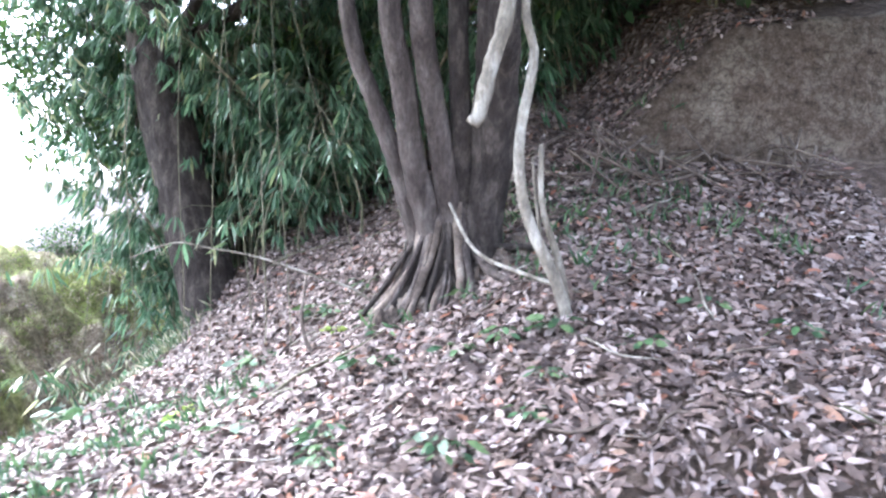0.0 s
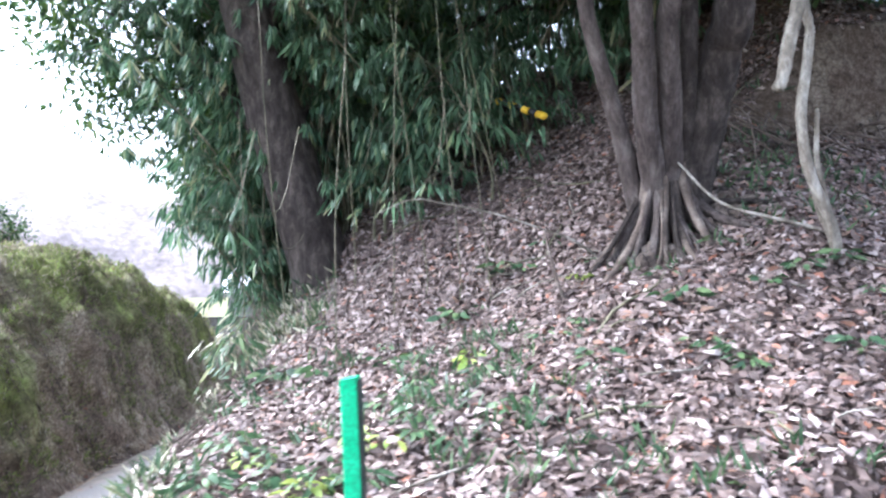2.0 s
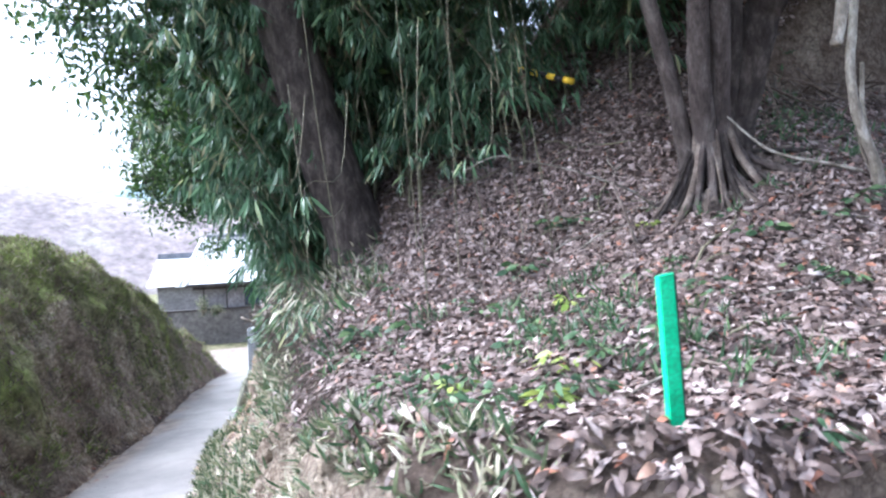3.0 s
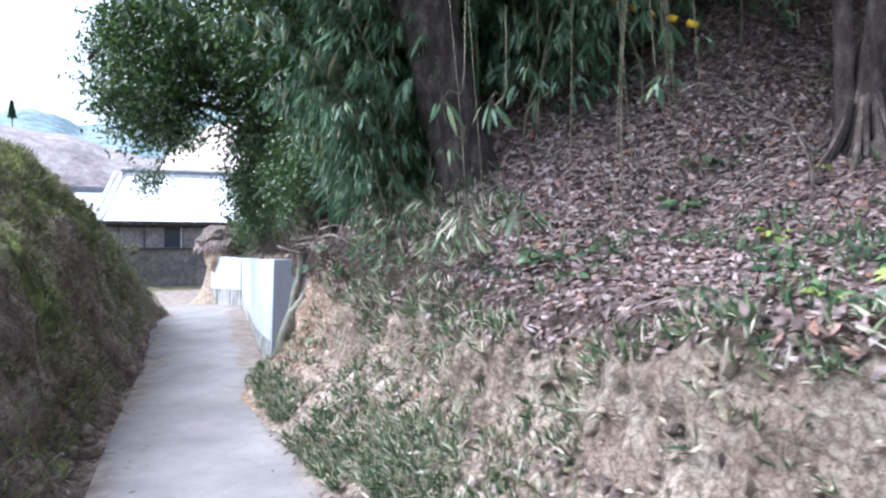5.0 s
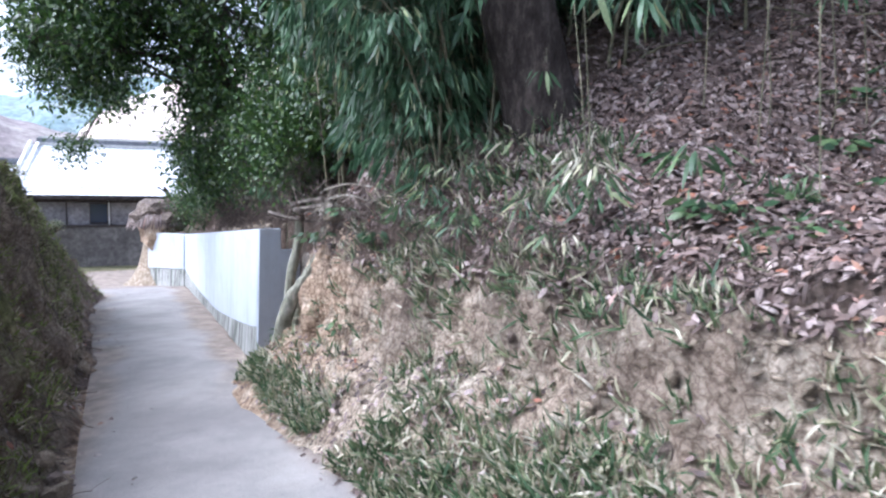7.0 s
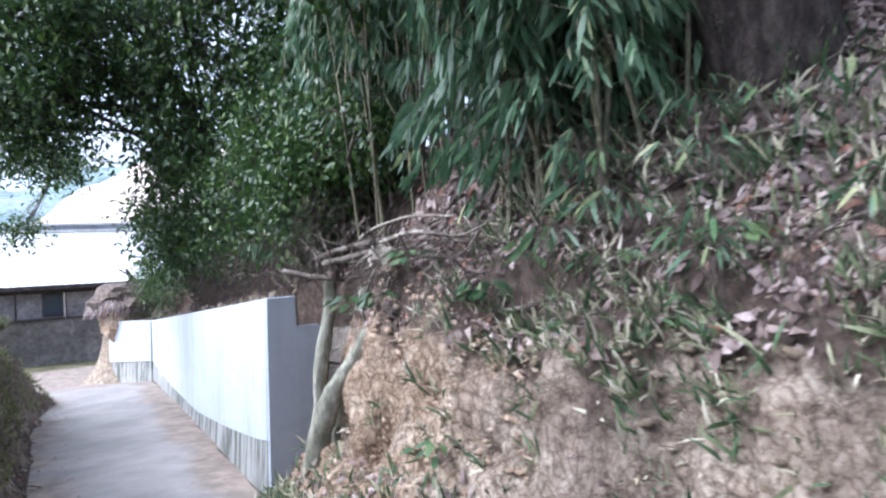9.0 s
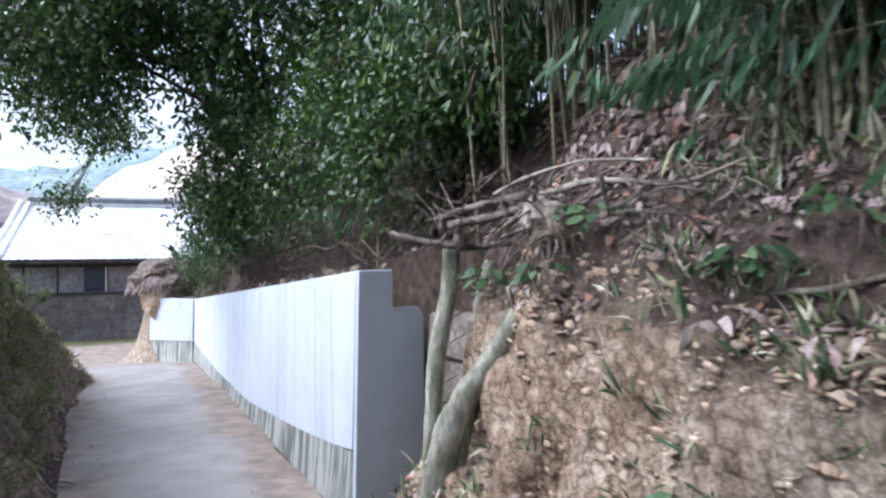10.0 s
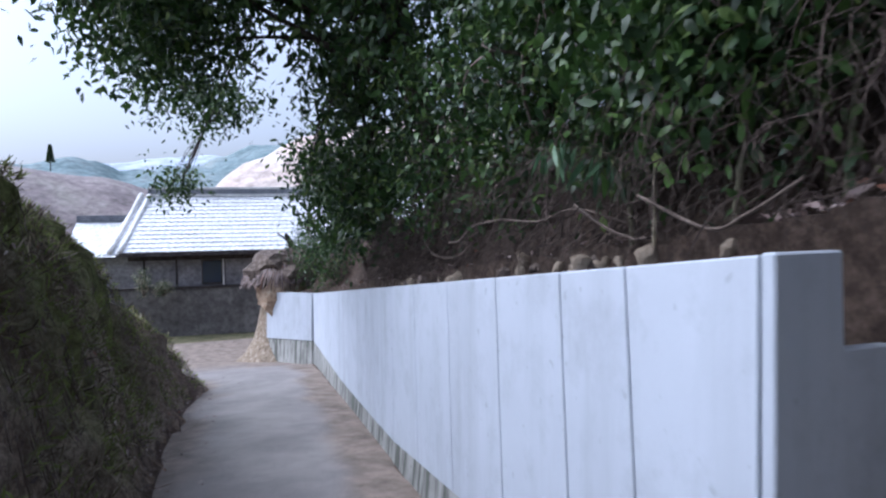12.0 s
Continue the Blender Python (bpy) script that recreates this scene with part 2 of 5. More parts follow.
MAT["ground"], MAT["road"] = ground_material(), road_material()
# Woodland tones lifted towards blue-grey, so the colour carries the haze.
MAT["hill_far_haze"] = mat_two("hill_far_haze", (0.13, 0.19, 0.2), (0.2, 0.26, 0.27), (0.27, 0.31, 0.3), 0.06, 0.95, 0.0, 0.1)
MAT["hill_brown"] = mat_two("hill_brown", (0.2, 0.17, 0.17), (0.27, 0.23, 0.225), (0.33, 0.3, 0.27), 0.12, 0.95, 0.0, 0.1)
# Distance haze is put into this pale blue base colour.
MAT["hill_haze_blue"] = mat_two("hill_haze_blue", (0.42, 0.48, 0.56), (0.46, 0.52, 0.6), (0.5, 0.56, 0.64), 0.01, 0.95, 0.1, 0.5)
MAT["bare_hill"] = mat_two("bare_hill", (0.42, 0.33, 0.27), (0.58, 0.48, 0.42), (0.68, 0.6, 0.54), 0.08, 0.95, 0.1, 0.3)


# ---- helpers for meshes ----
def mesh_object(name, verts, faces, mat, parent=None, label="", smooth=False, kind="", flat_quads=None):
    me = bpy.data.meshes.new(name)
    if isinstance(faces, np.ndarray):
        k = faces.shape[1]
        me.vertices.add(len(verts))
        me.vertices.foreach_set("co", np.asarray(verts, dtype=np.float32).ravel())
        me.loops.add(faces.size)
        me.loops.foreach_set("vertex_index", faces.astype(np.int32).ravel())
        me.polygons.add(len(faces))
        me.polygons.foreach_set("loop_start", np.arange(0, faces.size, k, dtype=np.int32))
        me.polygons.foreach_set("loop_total", np.full(len(faces), k, dtype=np.int32))
        me.update(calc_edges=True)
    else:
        me.from_pydata([tuple(v) for v in verts], [], faces)
    me.materials.append(MAT[mat])
    if smooth:
        me.polygons.foreach_set("use_smooth", [True] * len(me.polygons))
    ob = new(name, me)
    if parent:
        ob.parent = parent
    return tagged(ob, label, kind=kind)


def empty(name, at=(0, 0, 0), **tags):
    ob = new(name)
    ob.empty_display_size = 0.1
    ob.location = at
    return tagged(ob, **tags)


TABLES, GRID = {}, {}


def lattice(x, y, seed):
    """Smooth noise from -1 to 1 on the plane."""
    if seed not in TABLES:
        TABLES[seed] = np.random.RandomState(seed).uniform(-1, 1, (64, 64))
    t = TABLES[seed]
    xi, yi = np.floor(x).astype(int), np.floor(y).astype(int)
    fx, fy = x - xi, y - yi
    fx, fy = fx * fx * (3 - 2 * fx), fy * fy * (3 - 2 * fy)
    g = lambda a, b: t[a % 64, b % 64]
    return (g(xi, yi) * (1 - fx) + g(xi + 1, yi) * fx) * (1 - fy) + (g(xi, yi + 1) * (1 - fx) + g(xi + 1, yi + 1) * fx) * fy


def step(a, b, x):
    t = np.clip((x - a) / (b - a), 0, 1)
    return t * t * (3 - 2 * t)


# ---- the lie of the land ----
RIM = [(14, 4.2), (5, 3.0), (2.4, 2.5), (1, 2.25), (0, 2.1), (-0.7, 1.9), (-1.5, 1.65), (-2.3, 1.5), (-2.75, 1.9), (-3.0, 2.6), (-3.1, 4), (-3.03, 5), (-3.0, 6), (-2.97, 7.5),
       (-2.95, 8.4), (-2.8, 8.9), (-2.55, 9.15), (-2.45, 9.7), (-2.5, 10.1), (-2.2, 12.3), (-1.3, 17), (-0.3, 22.5), (-0.6, 25.3), (0.6, 26.4), (4, 27), (14, 28)]
OUTER = [(14, -2.2), (4, -1.5), (0, -1.25), (-3, -1.3), (-5.2, -1.1), (-6.3, -0.2), (-6.6, 1.2), (-6.35, 2.6), (-5.9, 4.2), (-5.45, 6), (-5.15, 8), (-4.9, 9.5), (-4.6, 11.5),
         (-4.35, 13.5), (-4.1, 16), (-3.7, 18.4), (-3.1, 20.6), (-3.2, 22), (-4.5, 23.5), (-8, 25), (-20, 27)]
INNER = [(14, 2.6), (5, 1.7), (1, 1.05), (-1, 0.9), (-2.3, 0.75), (-3.3, 1.3), (-3.8, 2.4), (-3.95, 3.8), (-3.92, 5.1), (-3.88, 6.3), (-3.75, 7.5), (-3.57, 8.9), (-3.15, 9.8), (-3.1, 10.2), (-2.72, 12),
         (-2.25, 14.4), (-1.5, 18.4), (-0.75, 22.4), (-0.75, 23.5)]


def signed(x, y, line):
    """Distance to a line of points, positive on its left-hand side as one walks along it."""
    best, sign = np.full(x.shape, 1e9), np.ones(x.shape)
    for (ax, ay), (bx, by) in zip(line, line[1:]):
        dx, dy = bx - ax, by - ay
        t = np.clip(((x - ax) * dx + (y - ay) * dy) / (dx * dx + dy * dy), 0, 1)
        px, py = x - ax - t * dx, y - ay - t * dy
        d = np.hypot(px, py)
        s = np.where(dx * py - dy * px > 0, 1.0, -1.0)
        near = d < best - 1e-9
        sign, best = np.where(near, s, sign), np.where(near, d, best)
    return best * sign


def road_z(x, y):
    along = -0.06 + 0.105 * np.clip(x, -9, 12)
    ahead = -1.0 - 0.077 * (np.clip(y, -3, 24) - 2.8)
    ahead = ahead * (1 - step(22, 28, y)) - 3.05 * step(22, 28, y)
    w = step(-0.5, 3.0, y) * step(-2.0, -4.2, x)
    w = np.maximum(w, step(4.5, 7.0, y))
    return along * (1 - w) + ahead * w


def hill_z(x, y):
    """The wooded slope above the cut."""
    cx, cy = np.clip(x, -3.1, 0.7), np.clip(y, 1.5, 6.0)
    near = -0.09 - 0.23 * cx + 0.28 * cy + 0.02 * cx * cx + 0.17 * cx * cy + 0.02 * cy * cy
    near = np.clip(near, -0.05, 3) + 0.05 * np.maximum(x - 0.7, 0) + 0.36 * np.maximum(y - 6.0, 0)
    near = near + 0.38 * np.exp(-((x + 1.8) ** 2 / 0.9 + (y - 6.7) ** 2 / 1.6))
    near = near - 0.25 * np.exp(-((x + 1.3) ** 2 / 0.8 + (y - 4.5) ** 2 / 0.8))
    d = -signed(x, y, RIM)
    lip = 0.1 + 1.25 * np.maximum(d, 0)
    k = step(5.2, 6.2, y)
    near = np.where(near > lip, near * (1 - k) + lip * k, near)
    near = near + 1.0 * step(4.8, 5.0, y + 0.12 * lattice(x * 1.7, y * 0, 15)) * step(1.0, 2.3, x)
    top = 0.0 - 0.08 * (np.clip(y, 9, 26) - 9.9)
    wall = top + 0.1 + 0.8 * step(0.15, 0.8, d) + 0.42 * np.maximum(d - 0.3, 0)
    w = step(7.6, 10.2, y - 0.4 * np.maximum(x + 1.5, 0))
    h = near * (1 - w) + wall * w
    cap = 9.0
    return np.where(h > cap - 3, cap - 3 * np.exp(-(h - cap + 3) / 3), h)


def land(x, y):
    """Height of the ground, and how much clay, soil, moss and far field it shows."""
    x, y = np.asarray(x, float), np.asarray(y, float)
    wob = 0.10 * lattice(x * 2.1, y * 2.1, 3) + 0.035 * lattice(x * 6, y * 6, 4)
    dr = signed(x, y, RIM) + wob
    do = signed(x, y, OUTER)
    zr = road_z(x, y)
    u = hill_z(x, y)
    # cut face: a lip, a steep face and an apron down to the lane
    drop = 0.16 * step(-0.05, 0.12, dr) + 0.5 * step(0.1, 0.3, dr) + 0.34 * step(0.3, 1.0, dr)
    inside = step(0, 0.02, dr)
    z = np.where(dr <= 0, u, u * (1 - drop) + zr * drop)
    rough = (0.05 * lattice(x * 6, y * 6, 5) + 0.03 * lattice(x * 15, y * 15, 6)) * np.clip(1 - np.abs(dr - 0.3) / 0.5, 0, 1)
    z = z + rough + 0.05 * lattice(x * 1.7, y * 1.7, 7) * step(0.1, -0.6, dr) + 0.02 * lattice(x * 8, y * 8, 8) * step(0.5, 0.0, dr)
    wallzone = step(9.05, 9.3, y) * step(26, 25, y) * (x > -6)
    z = np.where((dr > -0.0) & (wallzone > 0.5), zr, z)
    # the bank on the outer side
    d = do + 0.14 * lattice(x * 1.3, y * 1.3, 9) + 0.05 * lattice(x * 5, y * 5, 10)
    tall = 0.6 + 0.14 * step(-1, 4, y) + 0.38 * step(6.5, 12.5, y)
    rise = tall * (1.75 * step(-0.05, 0.95, d) + 0.95 * step(0.35, 1.7, d) + 0.35 * step(1.5, 4.0, d))
    nose = step(23.5, 14.5, y)
    rise = rise * (0.25 + 0.75 * nose)
    rise = rise - 0.1 * np.maximum(d - 5, 0)
    bank = zr + np.maximum(rise, -3) + (0.2 * lattice(x * 2.9, y * 2.9, 11) + 0.13 * lattice(x * 7.5, y * 7.5, 19)) * step(0, 0.5, d)
    z = np.where(d > 0, bank, z)
    clay = step(0.06, 0.16, dr + 0.1 * lattice(x * 5, y * 5, 17)) * (1 - 0.75 * step(0.75, 1.05, dr + 0.3 * lattice(x * 3, y * 3, 18)) * step(6.9, 6.0, y)) * (y < 9.9)
    clay = clay * (0.55 + 0.45 * step(0.16, 0.34, dr + 0.12 * lattice(x * 2, y * 2, 25)) + 0.75 * step(7.0, 7.8, y)).clip(0, 1)
    clay = clay * step(-2.0, -3.0, x) + 0.35 * clay * step(-3.0, -2.0, x)
    soil = step(0.0, 0.3, d) * step(-0.15, 0.1, -0.02 + lattice(x * 1.1, y * 1.1, 12) * 0.2 + 1.9 - d) * 0.95 + step(-0.05, 0.05, -dr) * step(0.75, 0.3, -dr) * step(9, 9.6, y)
    soil = np.maximum(soil, (d > 0) * (d < 0.6))
    face = step(4.68, 4.76, y) * step(5.12, 5.02, y) * step(1.0, 1.6, x)
    soil, clay = np.maximum(soil, 0.8 * face + 0.2 * face * lattice(x * 2.5, y * 9, 34)), np.maximum(clay, 0.7 * face)
    soil = np.maximum(soil, step(0.9, 1.2, dr) * (d < 0) * 0.25)
    clay = np.where(d > 0.02, 0.6 + 0.5 * lattice(x * 2, y * 2, 20) + 0.3 * lattice(x * 7, y * 7, 33), clay)
    soil = np.where(d > 0.02, np.minimum(soil, 0.32), soil)
    moss = step(0.5, 1.05, d + 0.6 * lattice(x * 0.9, y * 1.4, 13)) * np.clip(0.68 + 0.7 * lattice(x * 1.5, y * 1.1, 14) + 0.3 * lattice(x * 5, y * 5, 26), 0, 1)
    far = step(26, 34, np.abs(y)) + step(14, 24, np.abs(x))
    # level valley floor ahead
    flat = step(24.5, 28, y) * step(2.5, -0.5, x - 0.15 * (y - 26)) + step(36, 46, y)
    flat = np.clip(flat, 0, 1)
    z = z * (1 - flat) + (-3.05 - 0.012 * np.clip(y - 30, 0, 300)) * flat
    z = z - 0.03 * np.clip(np.hypot(x, y) - 60, 0, 120) * (y < 20)
    return z, np.clip(clay, 0, 1), np.clip(soil, 0, 1), np.clip(moss, 0, 1), np.clip(far, 0, 1)


def axis(lo, hi, fine, growth, far):
    a = list(np.arange(lo, hi, fine))
    s, v = fine, a[-1]
    while v < far:
        s = min(s * growth, 60)
        v += s
        a.append(v)
    s, v = fine, a[0]
    while v > -far:
        s = min(s * growth, 60)
        v -= s
        a.insert(0, v)
    return np.array(a)


def ground():
    xs, ys = axis(-6.6, 2.2, 0.05, 1.09, 900), axis(0.9, 11.5, 0.035, 1.06, 900)
    xs = np.concatenate([xs[xs < -4.01], np.arange(-4.0, -2.6, 0.02), xs[xs > -2.61]])
    X, Y = np.meshgrid(xs, ys, indexing="ij")
    Z, clay, soil, moss, far = land(X, Y)
    nx, ny = X.shape
    GRID.update(x=xs, y=ys, z=Z)
    # crumbly ledges on the steep faces, pushed out sideways
    dr, do = signed(X, Y, RIM), signed(X, Y, OUTER)
    cut = step(0.0, 0.12, dr) * step(0.75, 0.3, dr) * step(-2.2, -2.9, X) * step(9.7, 9.3, Y) * (do < 0)
    bank = step(0.02, 0.2, do) * step(1.6, 0.9, do) * step(-6, -2, Y)
    ledge = 0.06 * lattice(Y * 6, Z * 8, 27) + 0.035 * lattice(Y * 15, Z * 19, 28) + 0.02 * lattice(Y * 26, Z * 31, 29)
    push = 0.12 * lattice(Y * 2.2, Z * 3.5, 30) + 0.07 * lattice(Y * 6, Z * 8, 32)
    XX = X - ledge * cut + push * bank
    v = np.stack([XX, Y, Z], -1).reshape(-1, 3)
    i = (np.arange(nx - 1)[:, None] * ny + np.arange(ny - 1)[None, :]).ravel()
    ob = mesh_object("ground", v, np.stack([i, i + ny, i + ny + 1, i + 1], 1), "ground", smooth=True, kind="structure", label="sloping woodland ground of brown leaf litter, clay and mossy banks")
    for name, a in (("clay", clay), ("soil", soil), ("moss", moss), ("far", far), ("ochre", step(6.9, 7.9, Y) * (do < 0))):
        ob.data.attributes.new(name, "FLOAT", "POINT").data.foreach_set("value", a.ravel().astype(np.float32))
    return ob


def height(x, y):
    gx, gy, gz = GRID["x"], GRID["y"], GRID["z"]
    i, j = int(np.searchsorted(gx, x)) - 1, int(np.searchsorted(gy, y)) - 1
    a, b = (x - gx[i]) / (gx[i + 1] - gx[i]), (y - gy[j]) / (gy[j + 1] - gy[j])
    return float((gz[i, j] * (1 - a) + gz[i + 1, j] * a) * (1 - b) + (gz[i, j + 1] * (1 - a) + gz[i + 1, j + 1] * a) * b)


def resample(line, n):
    p = np.array(line, float)
    s = np.r_[0, np.cumsum(np.hypot(*np.diff(p, axis=0).T))]
    t = np.linspace(0, s[-1], n)
    return np.stack([np.interp(t, s, p[:, 0]), np.interp(t, s, p[:, 1])], 1)


def road():
    inner = resample([(14, 2.4), (5, 1.6), (1, 1.0), (-1, 0.85), (-2.4, 0.75), (-3.3, 1.3), (-3.8, 2.4), (-3.93, 3.8), (-3.9, 5.1), (-3.86, 6.3), (-3.72, 7.5), (-3.54, 8.9), (-3.2, 9.8),
                      (-2.72, 12), (-2.25, 14.4), (-1.5, 18.4), (-0.8, 22.4), (-0.75, 24), (0.2, 27.5), (0.5, 31)], 420)
    outer = resample([(14, -2.1), (4, -1.4), (0, -1.2), (-3, -1.2), (-5.1, -1.0), (-6.1, -0.2), (-6.4, 1.2), (-6.2, 2.6), (-5.8, 4.2), (-5.35, 6), (-5.08, 8), (-4.85, 9.5), (-4.55, 11.5),
                      (-4.3, 13.5), (-4.05, 16), (-3.65, 18.4), (-3.1, 20.6), (-3.4, 22.5), (-5.5, 25.5), (-7, 31)], 420)
    m = 26
    rng = np.random.RandomState(5)
    k = np.linspace(0, 1, m)
    ji = 0.05 * lattice(np.arange(420) * 0.31, np.zeros(420), 21)[:, None]
    P = inner[:, None, :] * (1 - k)[None, :, None] + outer[:, None, :] * k[None, :, None]
    P = P + (inner - outer)[:, None, :] * 0.5 * (ji * (1 - k))[:, :, None]
    X, Y = P[..., 0], P[..., 1]
    crown = 0.03 * (1 - (2 * k - 1) ** 2)[None, :]
    Z = road_z(X, Y) + crown + 0.012 + 0.003 * lattice(X * 3, Y * 3, 22)
    v = np.stack([X, Y, Z], -1).reshape(-1, 3)
    i = (np.arange(419)[:, None] * m + np.arange(m - 1)[None, :]).ravel()
    ob = mesh_object("road", v, np.stack([i, i + 1, i + m + 1, i + m], 1), "road", smooth=True, kind="structure", label="narrow worn concrete lane with sandy edges running downhill")
    sandy = step(0.30, 0.16, np.broadcast_to(k, X.shape) + 0.08 * lattice(X * 1.5, Y * 1.5, 23)) * step(8, 11, Y) + step(0.1, 0.02, np.broadcast_to(k, X.shape)) + 0.85 * step(0.8, 0.97, np.broadcast_to(k, X.shape) + 0.13 * lattice(X * 1.4, Y * 1.4, 24)) + step(23, 26, Y)
    ob.data.attributes.new("edge", "FLOAT", "POINT").data.foreach_set("value", np.clip(sandy, 0, 1).ravel().astype(np.float32))


# ---- leaves, tubes ----
def unit(v):
    return v / np.maximum(np.linalg.norm(v, axis=-1, keepdims=True), 1e-9)


def leaf_arrays(at, along, normal, length, width, curl=0.15, droop=0.2):
    """Pointed, bent leaves of four triangles each; curl tips the two halves against each other."""
    along = unit(along)
    side = unit(np.cross(along, normal))
    up = np.cross(side, along)
    L, W = np.reshape(length, (-1, 1)), np.reshape(width, (-1, 1))
    n = len(at)
    twist = curl * 2.2 * np.sin(np.arange(n) * 2.399)[:, None]
    s1, s2 = side + up * twist, side - up * twist
    p, q = at + along * L * 0.28, at + along * L * 0.64 - up * L * droop * 0.35
    v = np.stack([at, p + s1 * W * 0.47 + up * W * curl, p - s1 * W * 0.47 + up * W * curl, q + s2 * W * 0.4, q - s2 * W * 0.4, at + along * L * 0.97 - up * L * droop], 1).reshape(-1, 3)
    k = np.arange(n)[:, None, None] * 6
    f = (np.array([[0, 2, 1], [1, 2, 4], [1, 4, 3], [3, 4, 5]])[None] + k).reshape(-1, 3)
    return v, f


def join(arrays):
    vs, fs, k = [], [], 0
    for v, f in arrays:
        vs.append(np.asarray(v, float))
        fs.append(np.asarray(f) + k)
        k += len(v)
    return np.concatenate(vs), np.concatenate(fs)


def tube(points, radii, sides=8, rough=0.0, seed=0, cap=True):
    """A tapered, slightly uneven round limb through points; triangles."""
    p = np.array(points, float)
    r = np.array(radii, float) if np.ndim(radii) else np.full(len(p), radii)
    rng = np.random.RandomState(seed)
    t = unit(np.gradient(p, axis=0))
    ref = np.array([0, 1.0, 0]) if abs(t[0][2]) > 0.6 else np.array([0, 0, 1.0])
    a = np.linspace(0, 2 * np.pi, sides, endpoint=False)
    lobes = 1 + rough * rng.uniform(-1, 1, sides)
    v = []
    for q, d, rr in zip(p, t, r):
        x = unit(np.cross(d, ref))
        y = np.cross(d, x)
        k = rr * lobes * (1 + rough * 0.6 * rng.uniform(-1, 1, sides))
        v.append(q + (np.cos(a) * k)[:, None] * x + (np.sin(a) * k)[:, None] * y)
    v = np.concatenate(v)
    n, f = len(p), []
    for i in range(n - 1):
        for j in range(sides):
            A, B, C, D = i * sides + j, i * sides + (j + 1) % sides, (i + 1) * sides + (j + 1) % sides, (i + 1) * sides + j
            f += [(A, B, C), (A, C, D)]
    if cap:
        for base, flip in ((0, True), ((n - 1) * sides, False)):
            for j in range(1, sides - 1):
                tri = (base, base + j, base + j + 1)
                f.append(tri[::-1] if flip else tri)
    return v, np.array(f)


def smooth_line(points, n):
    """A rounded curve through a few points."""
    p = np.array(points, float)
    if len(p) < 3:
        t = np.linspace(0, 1, n)[:, None]
        return p[0] * (1 - t) + p[-1] * t
    q = np.vstack([2 * p[0] - p[1], p, 2 * p[-1] - p[-2]])
    out = []
    for s in np.linspace(0, len(p) - 1 - 1e-6, n):
        i = int(s)
        t = s - i
        a, b, c, d = q[i], q[i + 1], q[i + 2], q[i + 3]
        out.append(0.5 * (2 * b + (c - a) * t + (2 * a - 5 * b + 4 * c - d) * t * t + (3 * b - a - 3 * c + d) * t ** 3))
    return np.array(out)


def limb(name, points, r0, r1, mat, parent=None, n=12, sides=8, rough=0.08, seed=0, label="", flare=0.0):
    p = smooth_line(points, n)
    s = np.linspace(0, 1, n)
    r = r0 + (r1 - r0) * s + flare * np.exp(-s * 14)
    v, f = tube(p, r, sides, rough, seed)
    return mesh_object(name, v, f, mat, parent, label, smooth=True)


def rnd_dirs(rng, n, down=0.0):
    v = rng.normal(size=(n, 3))
    v[:, 2] -= down
    return unit(v)


def leafy_tree(name, rng, trunk, r0, r1, blobs, leaf_mat, leaf_len, per, bark, label, category="tree", limbs=14, group=""):
    """A tree: a trunk through points, limbs that reach into the crown's masses, twigs and single leaves."""
    base = trunk[0]
    t = empty(name, base, label=label, category=category, group=group)
    shift = np.array(base)
    loc = [tuple(np.array(p) - shift) for p in trunk]
    limb("trunk", loc, r0, r1, bark, t, 26, 14, 0.07, int(rng.randint(999)), flare=r0 * 0.5)
    centres = []
    for c, rad, n in blobs:
        u = rnd_dirs(rng, n) * rng.uniform(0.25, 1, (n, 1)) ** (1 / 2.2)
        q = np.array(c) + u * np.array(rad)
        dense = np.array([noise.noise(Vector(w) * 1.1) for w in q])
        centres.append(q[dense > -0.12] - shift)
    centres = np.concatenate(centres)
    line = smooth_line(loc, 30)
    pick = rng.choice(len(centres), min(limbs, len(centres)), replace=False)
    mids = []
    for k in pick:
        c = centres[k]
        s = line[rng.randint(10, 30)]
        m = (s + c) / 2 + np.array([*rng.uniform(-0.15, 0.15, 2), rng.uniform(0.0, 0.3)])
        limb("limb", [s, m, c], r1 * rng.uniform(0.35, 0.6), 0.012, bark, t, 8, 6, 0.1, int(rng.randint(999)))
        mids += [m, c]
    mids = np.array(mids)
    tw, leaves = [], []
    for c in centres:
        m = mids[np.argmin(np.linalg.norm(mids - c, axis=1))]
        tw.append(tube([m, (m + c) / 2 + rng.uniform(-0.06, 0.06, 3), c], [0.01, 0.007, 0.003], 3, cap=False))
    n = len(centres) * per
    c = np.repeat(centres, per, axis=0)
    at = c + rng.normal(size=(n, 3)) * leaf_len * np.array([2.0, 2.0, 1.5])
    d = rnd_dirs(rng, n, 0.7)
    nrm = rnd_dirs(rng, n, -1.2)
    L = leaf_len * rng.uniform(0.6, 1.25, n)
    leaves = leaf_arrays(at, d, nrm, L, L * 0.42, 0.12, 0.12)
    v, f = join(tw)
    mesh_object("twig_spray", v, f, bark, t, kind="stuff")
    mesh_object("crown", *leaves, leaf_mat, t, kind="stuff")
    return t


